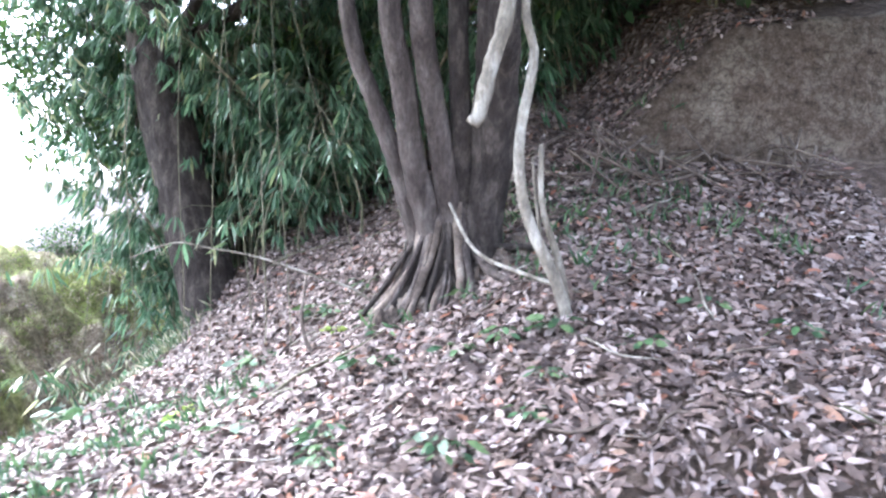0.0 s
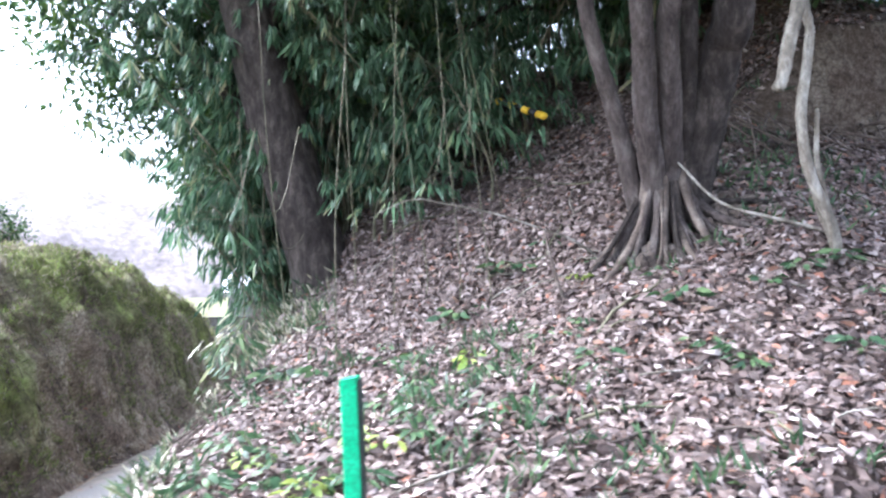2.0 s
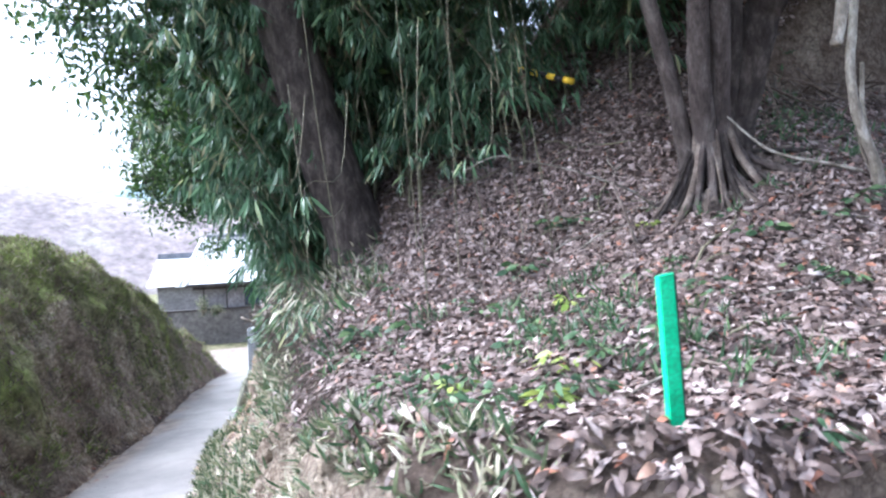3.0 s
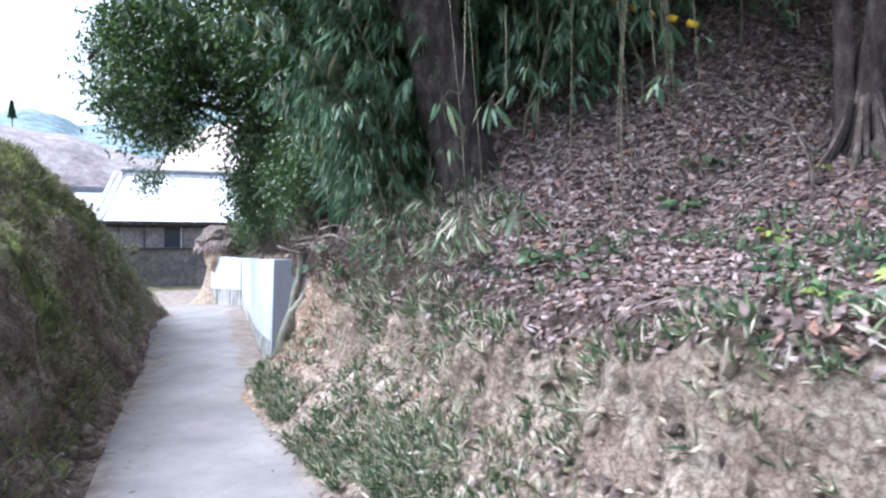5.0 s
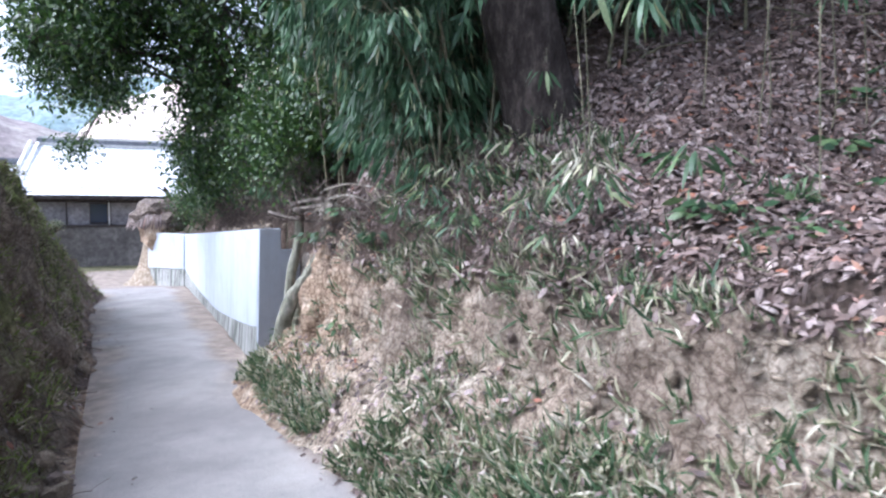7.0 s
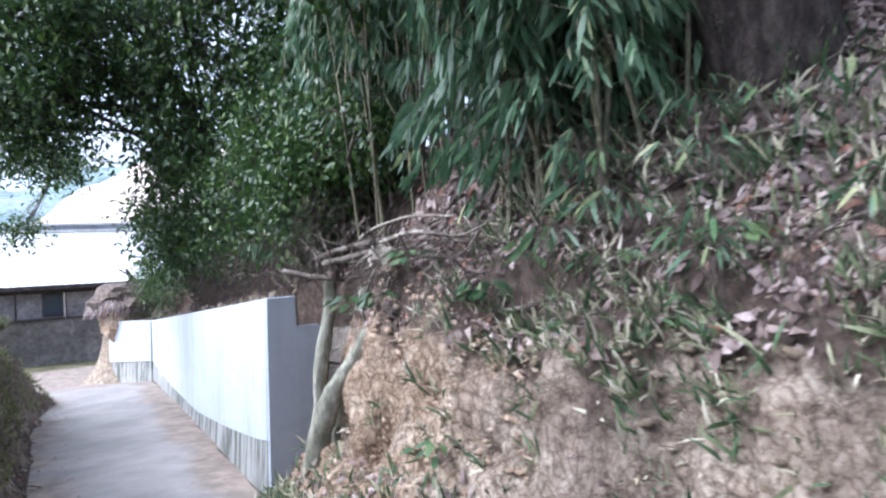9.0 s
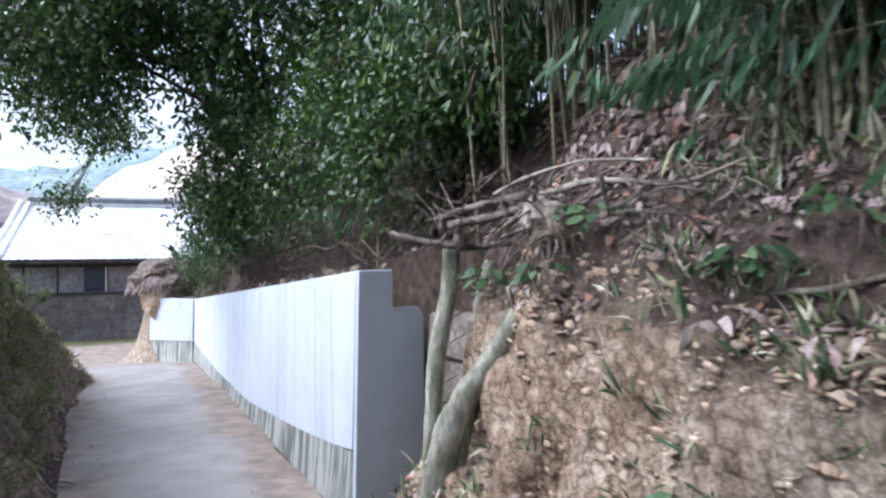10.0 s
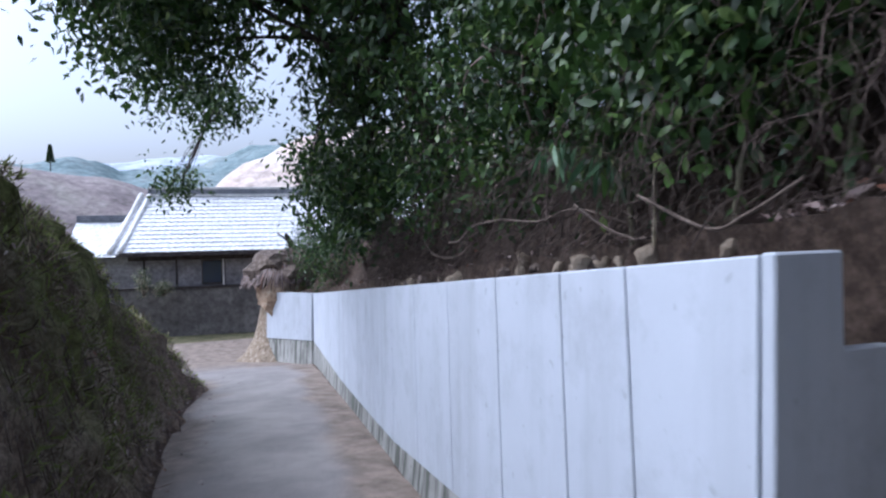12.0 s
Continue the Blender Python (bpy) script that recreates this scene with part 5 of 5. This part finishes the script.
def sticks():
    rng = np.random.RandomState(43)
    kinds = []
    for k in range(6):
        L = rng.uniform(0.25, 0.8)
        p = [(-L / 2, 0, 0), (-L / 6, rng.uniform(-0.05, 0.05), 0.02), (L / 5, rng.uniform(-0.05, 0.05), 0.015), (L / 2, rng.uniform(-0.08, 0.08), 0)]
        t = empty("fallen_stick", label="thin dry stick lying on the leaf litter", category="stick", group="fallen sticks")
        limb("twig", p, 0.006 + 0.004 * (k % 2), 0.003, ("twig", "bark_pale", "culm")[k % 3], t, 8, 5, 0.2, k)
        kinds.append(t)
    for k in range(150):
        x, y = (rng.uniform(-3.0, 1.8), rng.uniform(2.0, 6.2)) if k < 95 else (rng.uniform(-3.0, -1.2), rng.uniform(5.5, 9.4))
        if float(signed(np.array([x]), np.array([y]), RIM)[0]) > -0.05:
            continue
        e = 0.1
        sx, sy = (height(x + e, y) - height(x - e, y)) / (2 * e), (height(x, y + e) - height(x, y - e)) / (2 * e)
        n = Vector((-sx, -sy, 1)).normalized()
        m = n.to_track_quat("Z", "Y").to_matrix().to_4x4() @ pose(0, 0, 0, 0, 0, rng.uniform(0, 360))
        ob = copy_thing(kinds[k % 6], Matrix.Translation((x, y, height(x, y) + 0.025)) @ m)
        ob.name = "fallen_stick"
    for t in kinds:
        for c in list(t.children):
            bpy.data.objects.remove(c)
        bpy.data.objects.remove(t)
    for name, pts, r0, r1, mat, label in (
            ("fallen_log", [(-0.02, 2.22, 0.6), (0.12, 2.22, 0.63), (0.3, 2.24, 0.66), (0.5, 2.3, 0.7)], 0.022, 0.026, "bark_grey", "short rotten log on the lip of the bank"),
            ("fallen_branch", [(-3.07, 5.1, -0.73), (-3.1, 5.06, -0.4), (-3.06, 4.9, -0.2), (-2.98, 4.7, 0.06), (-2.8, 4.45, 0.2), (-2.5, 4.0, 0.32)], 0.008, 0.02, "bark_grey", "grey dead branch hanging over the cut bank"),
            ("fallen_branch", [(-2.6, 4.6, 0.2), (-2.0, 4.3, 0.42), (-1.5, 3.9, 0.55)], 0.016, 0.01, "twig", "dry branch lying across the leaf litter"),
            ("fallen_branch", [(0.75, 3.3, 1.32), (0.45, 3.45, 1.42), (0.2, 3.7, 1.55), (0.05, 3.95, 1.85)], 0.014, 0.008, "bark_pale", "pale broken branch leaning beside the sapling"),
            ("fallen_branch", [(0.0, 2.05, 0.6), (0.2, 2.1, 0.55), (0.35, 2.0, 0.4), (0.4, 1.95, 0.2)], 0.008, 0.004, "twig", "thin crooked twig hanging from the lip"),
            ("fallen_branch", [(-2.95, 7.75, 0.03), (-2.98, 7.5, -0.02), (-2.97, 7.2, 0.0), (-2.9, 6.9, 0.1)], 0.014, 0.008, "bark_grey", "grey dead branch lying on the bank's lip"),
            ("lane_twig", [(-5.2, 6.9, -1.31), (-5.0, 7.1, -1.31), (-4.8, 7.2, -1.33)], 0.006, 0.003, "twig", "thin dry twig on the lane")):
        t = empty(name, pts[0], label=label, category="branch")
        limb("bough", [np.array(q) - np.array(pts[0]) for q in pts], r0, r1, mat, t, 16, 7, 0.15, 5)


def wall_end_things():
    rng = np.random.RandomState(44)
    for name, pts, r0, r1, label in (
            ("mossy_pole", [(-3.08, 9.12, -1.45), (-3.06, 9.1, -0.9), (-3.03, 9.1, -0.45), (-2.95, 9.1, -0.1), (-2.93, 9.1, 0.13)], 0.055, 0.045, "upright mossy pole leaning on the clay bank"),
            ("mossy_pole", [(-2.7, 9.2, -1.0), (-2.69, 9.15, -0.42), (-2.7, 9.15, -0.2), (-2.62, 9.15, 0.05)], 0.035, 0.035, "thin dark pole standing behind the mossy one"),
            ("mossy_log", [(-3.3, 8.8, -1.45), (-3.27, 8.76, -1.0), (-3.23, 8.73, -0.76), (-3.17, 8.68, -0.57), (-3.08, 8.62, -0.42), (-3.02, 8.55, -0.28), (-2.98, 8.5, -0.17)], 0.082, 0.045, "thick crooked mossy log leaning against the bank"),
            ("dead_branch", [(-3.18, 9.3, 0.2), (-3.05, 9.1, 0.15), (-2.9, 8.92, 0.13), (-2.75, 8.7, 0.16)], 0.02, 0.014, "dark dead branch lying on the bank's lip"),
            ("dead_branch", [(-3.05, 8.95, 0.24), (-2.98, 8.7, 0.27), (-2.95, 8.5, 0.3), (-2.88, 8.3, 0.26)], 0.024, 0.02, "weathered grey dead branch on the lip")):
        t = empty(name, pts[0], label=label, category="log")
        limb("trunk", [np.array(q) - np.array(pts[0]) for q in pts], r0, r1, "mossy_wood" if name.startswith("mossy") else "bark_grey", t, 20, 10, 0.2, int(rng.randint(99)))
        if name == "mossy_log":
            limb("stub", [(0.31, -0.26, 1.22), (0.3, -0.27, 1.31), (0.26, -0.28, 1.4)], 0.016, 0.01, "bark_pale", t, 8, 6, 0.15, 3)
            limb("second_stem", [(0.2, 0.03, -0.1), (0.19, 0.01, 0.4), (0.22, 0.0, 0.68), (0.25, -0.06, 0.92), (0.29, -0.2, 1.12)], 0.05, 0.03, "mossy_wood", t, 14, 9, 0.14, 5)
    for k in range(120):
        y = rng.uniform(7.4, 9.3)
        x = rng.uniform(-3.12, -2.6)
        z = 0.16 + rng.uniform(0, 0.22) + 0.3 * (x + 3)
        a = rng.uniform(0, 3.14)
        L = rng.uniform(0.03, 0.13)
        d = np.array([math.cos(a) * L, math.sin(a) * L, rng.uniform(-0.12, 0.1)])
        t = empty("dead_twig", (x, y, z), label="weathered dead twig in the debris on the bank's lip", category="stick", group="debris on the lip")
        limb("twig", [-d, rng.uniform(-0.03, 0.03, 3), d], rng.uniform(0.003, 0.009), 0.002, ("root", "bark_grey", "twig")[k % 3], t, 6, 5, 0.2, k)
    # weathered stump with its roots, and the dead wood round it
    o = np.array([-2.93, 8.4, 0.25])
    t = empty("root_stump", tuple(o), label="weathered grey root stump tangled with dead roots on the bank's lip", category="stump")
    part("stump", lump(rng, (0.1, 0.12, 0.085), 4.4), "bark_pale", t)
    for k in range(44):
        a, b = rng.uniform(0, 6.28), rng.uniform(-0.9, 0.9)
        u = np.array([math.cos(a) * math.cos(b), math.sin(a) * math.cos(b), math.sin(b)])
        w = np.cross(u, rng.normal(size=3))
        q = [u * 0.05, u * 0.09 + w * 0.04, u * 0.1 * rng.uniform(0.8, 1.6) + w * 0.09, u * rng.uniform(0.1, 0.32) + w * 0.13 + [0, 0, -0.04]]
        limb("root", q, rng.uniform(0.004, 0.012), 0.002, ("bark_grey", "bark_pale", "root")[k % 3], t, 10, 6, 0.3, k)
    for k, (pts, r0, r1, mat) in enumerate((([(-3.0, 9.15, 0.28), (-2.96, 8.85, 0.33), (-2.95, 8.5, 0.36)], 0.02, 0.03, "bark_grey"), ([(-2.9, 8.5, 0.35), (-2.88, 8.15, 0.4), (-2.84, 7.8, 0.36), (-2.86, 7.5, 0.42)], 0.022, 0.009, "bark_pale"),
            ([(-2.98, 8.2, 0.22), (-2.93, 7.9, 0.26), (-2.9, 7.6, 0.2), (-2.92, 7.4, 0.1)], 0.016, 0.007, "bark_grey"), ([(-2.94, 7.62, 0.03), (-3.02, 7.7, -0.03), (-2.95, 7.76, -0.16), (-2.93, 7.79, -0.3)], 0.017, 0.02, "bark_grey"),
            ([(-2.9, 7.72, 0.12), (-3.0, 7.8, 0.14), (-3.05, 7.83, 0.06), (-3.04, 7.83, -0.02)], 0.008, 0.006, "bark_pale"), ([(-2.98, 7.95, -0.12), (-3.02, 7.92, -0.3), (-2.98, 7.88, -0.46)], 0.005, 0.009, "bark_pale"),
            ([(-2.95, 8.45, 0.02), (-3.03, 8.4, -0.1), (-3.02, 8.46, -0.22), (-3.0, 8.6, -0.27)], 0.005, 0.004, "root"), ([(-2.8, 8.9, 0.4), (-2.86, 8.6, 0.45), (-2.8, 8.3, 0.5), (-2.7, 8.0, 0.48)], 0.013, 0.008, "bark_pale"))):
        t = empty("dead_branch", pts[0], label="weathered crooked dead branch in the debris on the bank's lip", category="branch", group="dead branches on the lip")
        limb("bough", [np.array(q) - np.array(pts[0]) for q in pts], r0 * 0.7, r1 * 0.6, mat, t, 18, 8, 0.35, 20 + k)
    for k, (z0, z1) in enumerate(((-1.5, -1.15), (-1.14, -0.84), (-0.83, -0.56), (-0.55, -0.28))):
        bm = slab([(-2.63, 9.32 + 0.03 * (k % 2), z0), (-2.1, 9.32, z0), (-2.1, 9.8, z0), (-2.63, 9.8, z0)], [(-2.61, 9.35, z1), (-2.1, 9.33, z1), (-2.1, 9.8, z1), (-2.61, 9.8, z1)], 0.02)
        t = empty("stone_block", (0, 0, 0), label="squared weathered stone block stacked behind the wall's end", category="stone", group="stacked stones")
        part("block", bm, "stone", t)


def clods():
    rng = np.random.RandomState(45)
    kinds = []
    for k in range(5):
        bm = lump(rng, (1, rng.uniform(0.7, 1), rng.uniform(0.5, 0.8)), k * 7.3, 2)
        me = bpy.data.meshes.new("clod")
        bm.to_mesh(me)
        bm.free()
        me.materials.append(MAT["clod" if k < 3 else "root"])
        kinds.append(me)

    def put(name, x, y, z, s, label, group):
        ob = new(name, kinds[rng.randint(5)])
        ob.location, ob.scale, ob.rotation_euler = (x, y, z), (s, s, s), rng.uniform(0, 6, 3)
        tagged(ob, label, "stone", group)
    for k in range(46):      # debris along the top of the wall
        y = rng.uniform(10.3, 15.5)
        put("rubble_stone", wall_x(y) + rng.uniform(0.04, 0.42), y, wall_top(y) + 0.015 + rng.uniform(0, 0.03), rng.uniform(0.015, 0.045), "small lump of stone or clay on the wall's top", "rubble on the wall")
    put("rubble_stone", -2.17, 12.25, -0.09, 0.06, "round pale stone on the wall's top", "rubble on the wall")
    for k in range(420):     # lumps in the cut face
        y = rng.uniform(2.6, 9.2)
        x = rng.uniform(-3.65, -2.95)
        d = float(signed(np.array([x]), np.array([y]), RIM)[0])
        if d < 0.02 or d > 0.6:
            continue
        put("clay_clod", x, y, height(x, y) - 0.01, 0.012 + 0.045 * rng.uniform() ** 3, "pale clay lump stuck in the cut bank", "clods in the bank")
    for x, y, z, s in ((-2.93, 8.3, 0.2, 0.1), (-2.9, 8.48, 0.22, 0.07), (-2.98, 8.95, 0.17, 0.06), (-2.8, 8.15, 0.26, 0.07), (-3.0, 4.95, -0.1, 0.07), (-3.05, 4.2, -0.05, 0.09)):
        put("earth_clod", x, y, z, s, "grey lump of earth and roots on the lip", "earth clods")
    for k in range(26):
        y = rng.uniform(3, 12)
        put("bank_stone", float(np.interp(y, [3, 4.2, 6, 8, 9.5, 12], [-6.2, -5.85, -5.42, -5.12, -4.88, -4.55])) - rng.uniform(0, 0.25), y, 0.03 + float(road_z(np.array(-5.0), np.array(y))) + rng.uniform(0, 0.12), rng.uniform(0.03, 0.09), "rough stone at the foot of the mossy bank", "stones at the bank's foot")


def rubble():
    """Angular crumbs on the clay face, too many to count, and dead roots that trail down the outer bank."""
    rng = np.random.RandomState(48)
    bm = bmesh.new()
    bmesh.ops.create_icosphere(bm, subdivisions=1, radius=1)
    base = np.array([v.co[:] for v in bm.verts])
    tri = np.array([[v.index for v in f.verts] for f in bm.faces])
    bm.free()
    for name, n, mat, y0, y1, label in (("clay_rubble", 5200, "ochre_clay", 7.0, 9.6, "crumbling ochre clay lumps on the cut face"), ("earth_rubble", 4200, "clod", 2.2, 7.6, "crumbling pale earth lumps on the cut face")):
        vs, fs = [], []
        for k in range(n):
            y = rng.uniform(y0, y1)
            x = float(np.interp(y, [2, 3, 4, 6, 8, 9.5], [-2.9, -3.05, -3.15, -3.08, -3.0, -2.75])) - rng.uniform(-0.06, 0.5)
            r = 0.005 + 0.024 * rng.uniform() ** 4
            q = base * (1 + rng.uniform(-0.42, 0.3, (len(base), 1))) * np.array([rng.uniform(0.4, 0.8), 1.5, rng.uniform(0.35, 0.8)]) * r
            a = rng.uniform(-0.5, 0.5)
            q = np.stack([q[:, 0], q[:, 1] * math.cos(a) - q[:, 2] * math.sin(a), q[:, 1] * math.sin(a) + q[:, 2] * math.cos(a)], 1)
            vs.append(q + [x, y, height(x, y) - 0.3 * r])
            fs.append(tri + k * len(base))
        mesh_object(name, np.concatenate(vs), np.concatenate(fs), mat, kind="stuff", label=label)
    out = []
    for k in range(520):
        y = rng.uniform(1.5, 16)
        foot = float(np.interp(y, [1.2, 2.6, 4.2, 6, 8, 9.5, 11.5, 13.5, 16], [-6.6, -6.35, -5.9, -5.45, -5.15, -4.9, -4.6, -4.35, -4.1]))
        x = foot - rng.uniform(0.1, 0.9)
        a = rng.uniform(-0.12, 0.12)
        q = [(w, y + a * i + rng.uniform(-0.03, 0.03), height(w, y + a * i) + rng.uniform(0.0, 0.05)) for i, w in enumerate(x + np.linspace(0, rng.uniform(0.1, 0.35), 4))]
        r = rng.uniform(0.0015, 0.006)
        out.append(tube(smooth_line(q, 7), np.linspace(r, r * 0.5, 7), 4, 0.2, k, cap=False))
    v, f = join(out)
    mesh_object("bank_roots", v, f, "twig", kind="stuff", label="dead roots and stalks trailing down the outer bank")


def roots():
    """Thin roots that hang from the undercut soil above the wall and the cut, joined as they cannot be counted."""
    rng = np.random.RandomState(46)
    out = []
    for k in range(3800):
        y = rng.uniform(9.7, 18) if k < 3300 else rng.uniform(3.2, 9.6)
        if y > 9.65:
            x = wall_x(y) + rng.uniform(0.3, 1.1)
            z = max(wall_top(y) + rng.uniform(0.15, 0.9), height(x, y) + 0.1)
        else:
            x = float(np.interp(y, [3, 4, 6, 7.5, 8.6, 9.6], [-3.03, -3.1, -3.02, -3.0, -2.95, -2.85])) + rng.uniform(-0.1, 0.05)
            z = min(height(x + 0.2, y), 0.4) + 0.02
        L = rng.uniform(0.1, 0.45)
        p = [(x + 0.1, y, z), (x - 0.02, y + rng.uniform(-0.12, 0.12), z - L * 0.3), (x + rng.uniform(-0.12, 0.05), y + rng.uniform(-0.16, 0.16), z - L)]
        r = rng.uniform(0.0012, 0.0045) * (1.0 if y > 10.4 else 0.6)
        out.append(tube(smooth_line(p, 6), [r * w for w in (1, 1, 0.9, 0.7, 0.5, 0.3)], 4, 0.2, k, cap=False))
    v, f = join(out)
    mesh_object("hanging_roots", v, f, "root_shaded", kind="stuff", label="thin tangled roots hanging from the undercut soil")
    for k, pts in enumerate(([(-2.0, 13.6, 0.02), (-2.12, 13.2, 0.03), (-2.18, 12.9, 0.12), (-2.2, 12.5, 0.16), (-2.3, 11.9, 0.13), (-2.36, 11.5, 0.18), (-2.3, 11.2, 0.1)], [(-1.84, 14.4, 0.0), (-1.9, 14.1, -0.09), (-1.95, 13.6, -0.1), (-1.95, 13.3, 0.02)],
                             [(-2.5, 10.9, 0.2), (-2.56, 10.5, 0.06), (-2.6, 10.3, 0.1), (-2.6, 10.1, 0.2)], [(-2.36, 11.5, 0.2), (-2.42, 11.2, 0.08), (-2.42, 11.0, 0.02)])):
        t = empty("looping_root", pts[0], label="pale looping root before the undercut bank", category="root")
        limb("root", [np.array(q) - np.array(pts[0]) for q in pts], 0.008, 0.005, "root", t, 24, 6, 0.15, k)
    # roots and rotten wood under the overhang
    out = []
    for k in range(46):
        x = rng.uniform(0.9, 2.8)
        y = 4.5 + rng.uniform(-0.25, 0.3)
        z = height(x, 4.4)
        p = [(x, y + 0.3, z + rng.uniform(0.1, 0.6)), (x + rng.uniform(-0.3, 0.3), y, z + rng.uniform(0.1, 0.4)), (x + rng.uniform(-0.5, 0.5), y - 0.25, z + rng.uniform(-0.05, 0.15))]
        r = rng.uniform(0.005, 0.02)
        out.append(tube(smooth_line(p, 7), np.linspace(r, r * 0.5, 7), 6, 0.2, k))
    v, f = join(out)
    mesh_object("tangled_roots", v, f, "root", kind="stuff", label="thick tangled dead roots under the overhanging bank")


def end_mound():
    rng = np.random.RandomState(47)
    t = empty("earth_mound", (-0.6, 25.9, -1.1), label="eroded orange earth mound capped by dry roots", category="mound")
    part("earth", lump(rng, (0.8, 1.0, 0.8), 3.1), "ochre_clay", t)
    bm = lump(rng, (0.9, 1.0, 0.52), 5.2)
    bmesh.ops.translate(bm, verts=bm.verts, vec=(-0.02, 0, 0.5))
    part("root_mat", bm, "root", t, "brown mat of dry roots and grass")
    u = rnd_dirs(rng, 2600)
    u[:, 2] = np.abs(u[:, 2]) - 0.35
    at = u * np.array([0.92, 1.02, 0.55]) + [-0.02, 0, 0.5]
    L = rng.uniform(0.18, 0.42, len(at))
    mesh_object("dry_fringe", *leaf_arrays(at, u + [0, 0, -1.1], u, L, L * 0.07, 0.1, 0.1), "litter_leaf", t, kind="stuff")
    limb("stump", [(0.45, 0, 0.6), (0.25, 0, 0.95), (0.15, 0, 1.2), (0.05, 0, 1.4)], 0.13, 0.03, "bark", t, 12, 8, 0.2, 3)
    limb("stump_prong", [(0.18, 0, 1.15), (0.0, 0, 1.3), (-0.15, 0, 1.4)], 0.03, 0.015, "bark", t, 7, 6, 0.2, 4)
    s = empty("clay_heap", (-0.45, 26.1, -3.1), label="pale orange clay slope at the wall's end", category="heap")
    z = [0, 0.12, 0.35, 0.7, 1.1, 1.6, 2.2]
    r = [1.75, 1.4, 1.1, 0.88, 0.78, 0.74, 0.72]
    n, v, f = 28, [], []
    for i, (zz, rr) in enumerate(zip(z, r)):
        for k in range(n):
            a = k / n * 2 * math.pi
            q = rr * (1 + 0.12 * noise.noise(Vector((math.cos(a) * 2, math.sin(a) * 2, zz * 2))))
            v.append((math.cos(a) * q, math.sin(a) * q, zz))
    for i in range(len(z) - 1):
        for k in range(n):
            f.append((i * n + k, i * n + (k + 1) % n, (i + 1) * n + (k + 1) % n, (i + 1) * n + k))
    f.append(tuple(range((len(z) - 1) * n, len(z) * n)))
    mesh_object("clay_body", v, f, "clod", s, smooth=True)


def bush(name, at, r, n, size, mat, label, seed):
    rng = np.random.RandomState(seed)
    t = empty(name, at, label=label, category="bush")
    c = rnd_dirs(rng, n) * rng.uniform(0.3, 1, (n, 1)) * np.array(r) + [0, 0, r[2]]
    v, f = join([tube([(0, 0, 0), q * [0.5, 0.5, 0.6], q], [0.015, 0.008, 0.003], 3, cap=False) for q in c])
    mesh_object("branch_work", v, f, "twig", t, kind="stuff")
    at2 = np.repeat(c, 22, 0) + rng.normal(size=(n * 22, 3)) * size
    L = size * rng.uniform(0.7, 1.3, len(at2))
    mesh_object("foliage", *leaf_arrays(at2, rnd_dirs(rng, len(at2)), rnd_dirs(rng, len(at2), -1), L, L * 0.45), mat, t, kind="stuff")


def conifer():
    rng = np.random.RandomState(71)
    t = empty("conifer", (-14.0, 132, 13.6), label="dark pointed conifer standing above the distant woods", category="tree")
    limb("trunk", [(0, 0, -3), (0, 0, 4), (0, 0, 9)], 0.25, 0.05, "bark", t, 6, 6)
    n = 2600
    t.scale = (0.36, 0.36, 0.36)
    z, a = rng.uniform(0.12, 1, n), rng.uniform(0, 6.28, n)
    r = 1.6 * (1.02 - z) * rng.uniform(0.3, 1, n) + 0.1
    at = np.stack([np.cos(a) * r, np.sin(a) * r, z * 9.0], 1)
    d = np.stack([np.cos(a), np.sin(a), np.full(n, -0.3)], 1)
    mesh_object("crown", *leaf_arrays(at, d, rnd_dirs(rng, n), np.full(n, 0.7), np.full(n, 0.3)), "broad_leaf", t, kind="stuff")


def distant_plants():
    conifer()
    bush("garden_bush", (-3.7, 32.9, -1.62), (0.3, 0.3, 0.5), 40, 0.06, "grass_leaf", "slender pale green bush before the house", 1)
    bush("garden_bush", (-3.1, 32.9, -1.62), (0.4, 0.3, 0.28), 40, 0.06, "grass_leaf", "low pale green bush before the house", 2)
    for k, (x, y) in enumerate(((-8.2, 14.5), (-7.4, 17.5), (-9.4, 12.5), (-6.6, 20.5))):
        bush("bush", (x, y, height(x, y) - 0.1), (0.8, 0.8, 0.5), 90, 0.07, "broad_leaf", "dark green bush on top of the mossy bank", 5 + k)
    # green netting behind the bank
    t = empty("net_fence", (-7.5, 19, 0), label="low fence of pale green netting on thin posts", category="fence")
    for k in range(5):
        x, y = -0.6 + 0.42 * k, 0.4 - 0.36 * k
        z = height(-7.5 + x, 19 + y)
        part("fence_post", box(x - 0.02, x + 0.02, y - 0.02, y + 0.02, z - 0.2, z + 0.75), "near_black", t)
        if k:
            part("net", slab([(px, py, pz + 0.03), (x, y, z + 0.03), (x, y + 0.01, z + 0.03), (px, py + 0.01, pz + 0.03)], [(px, py, pz + 0.42), (x, y, z + 0.42), (x, y + 0.01, z + 0.42), (px, py + 0.01, pz + 0.42)], 0), "net", t, "pale green netting")
        px, py, pz = x, y, z


stake()
barrier()
hanging_things()
herbs()
sticks()
wall_end_things()
clods()
rubble()
roots()
end_mound()
distant_plants()
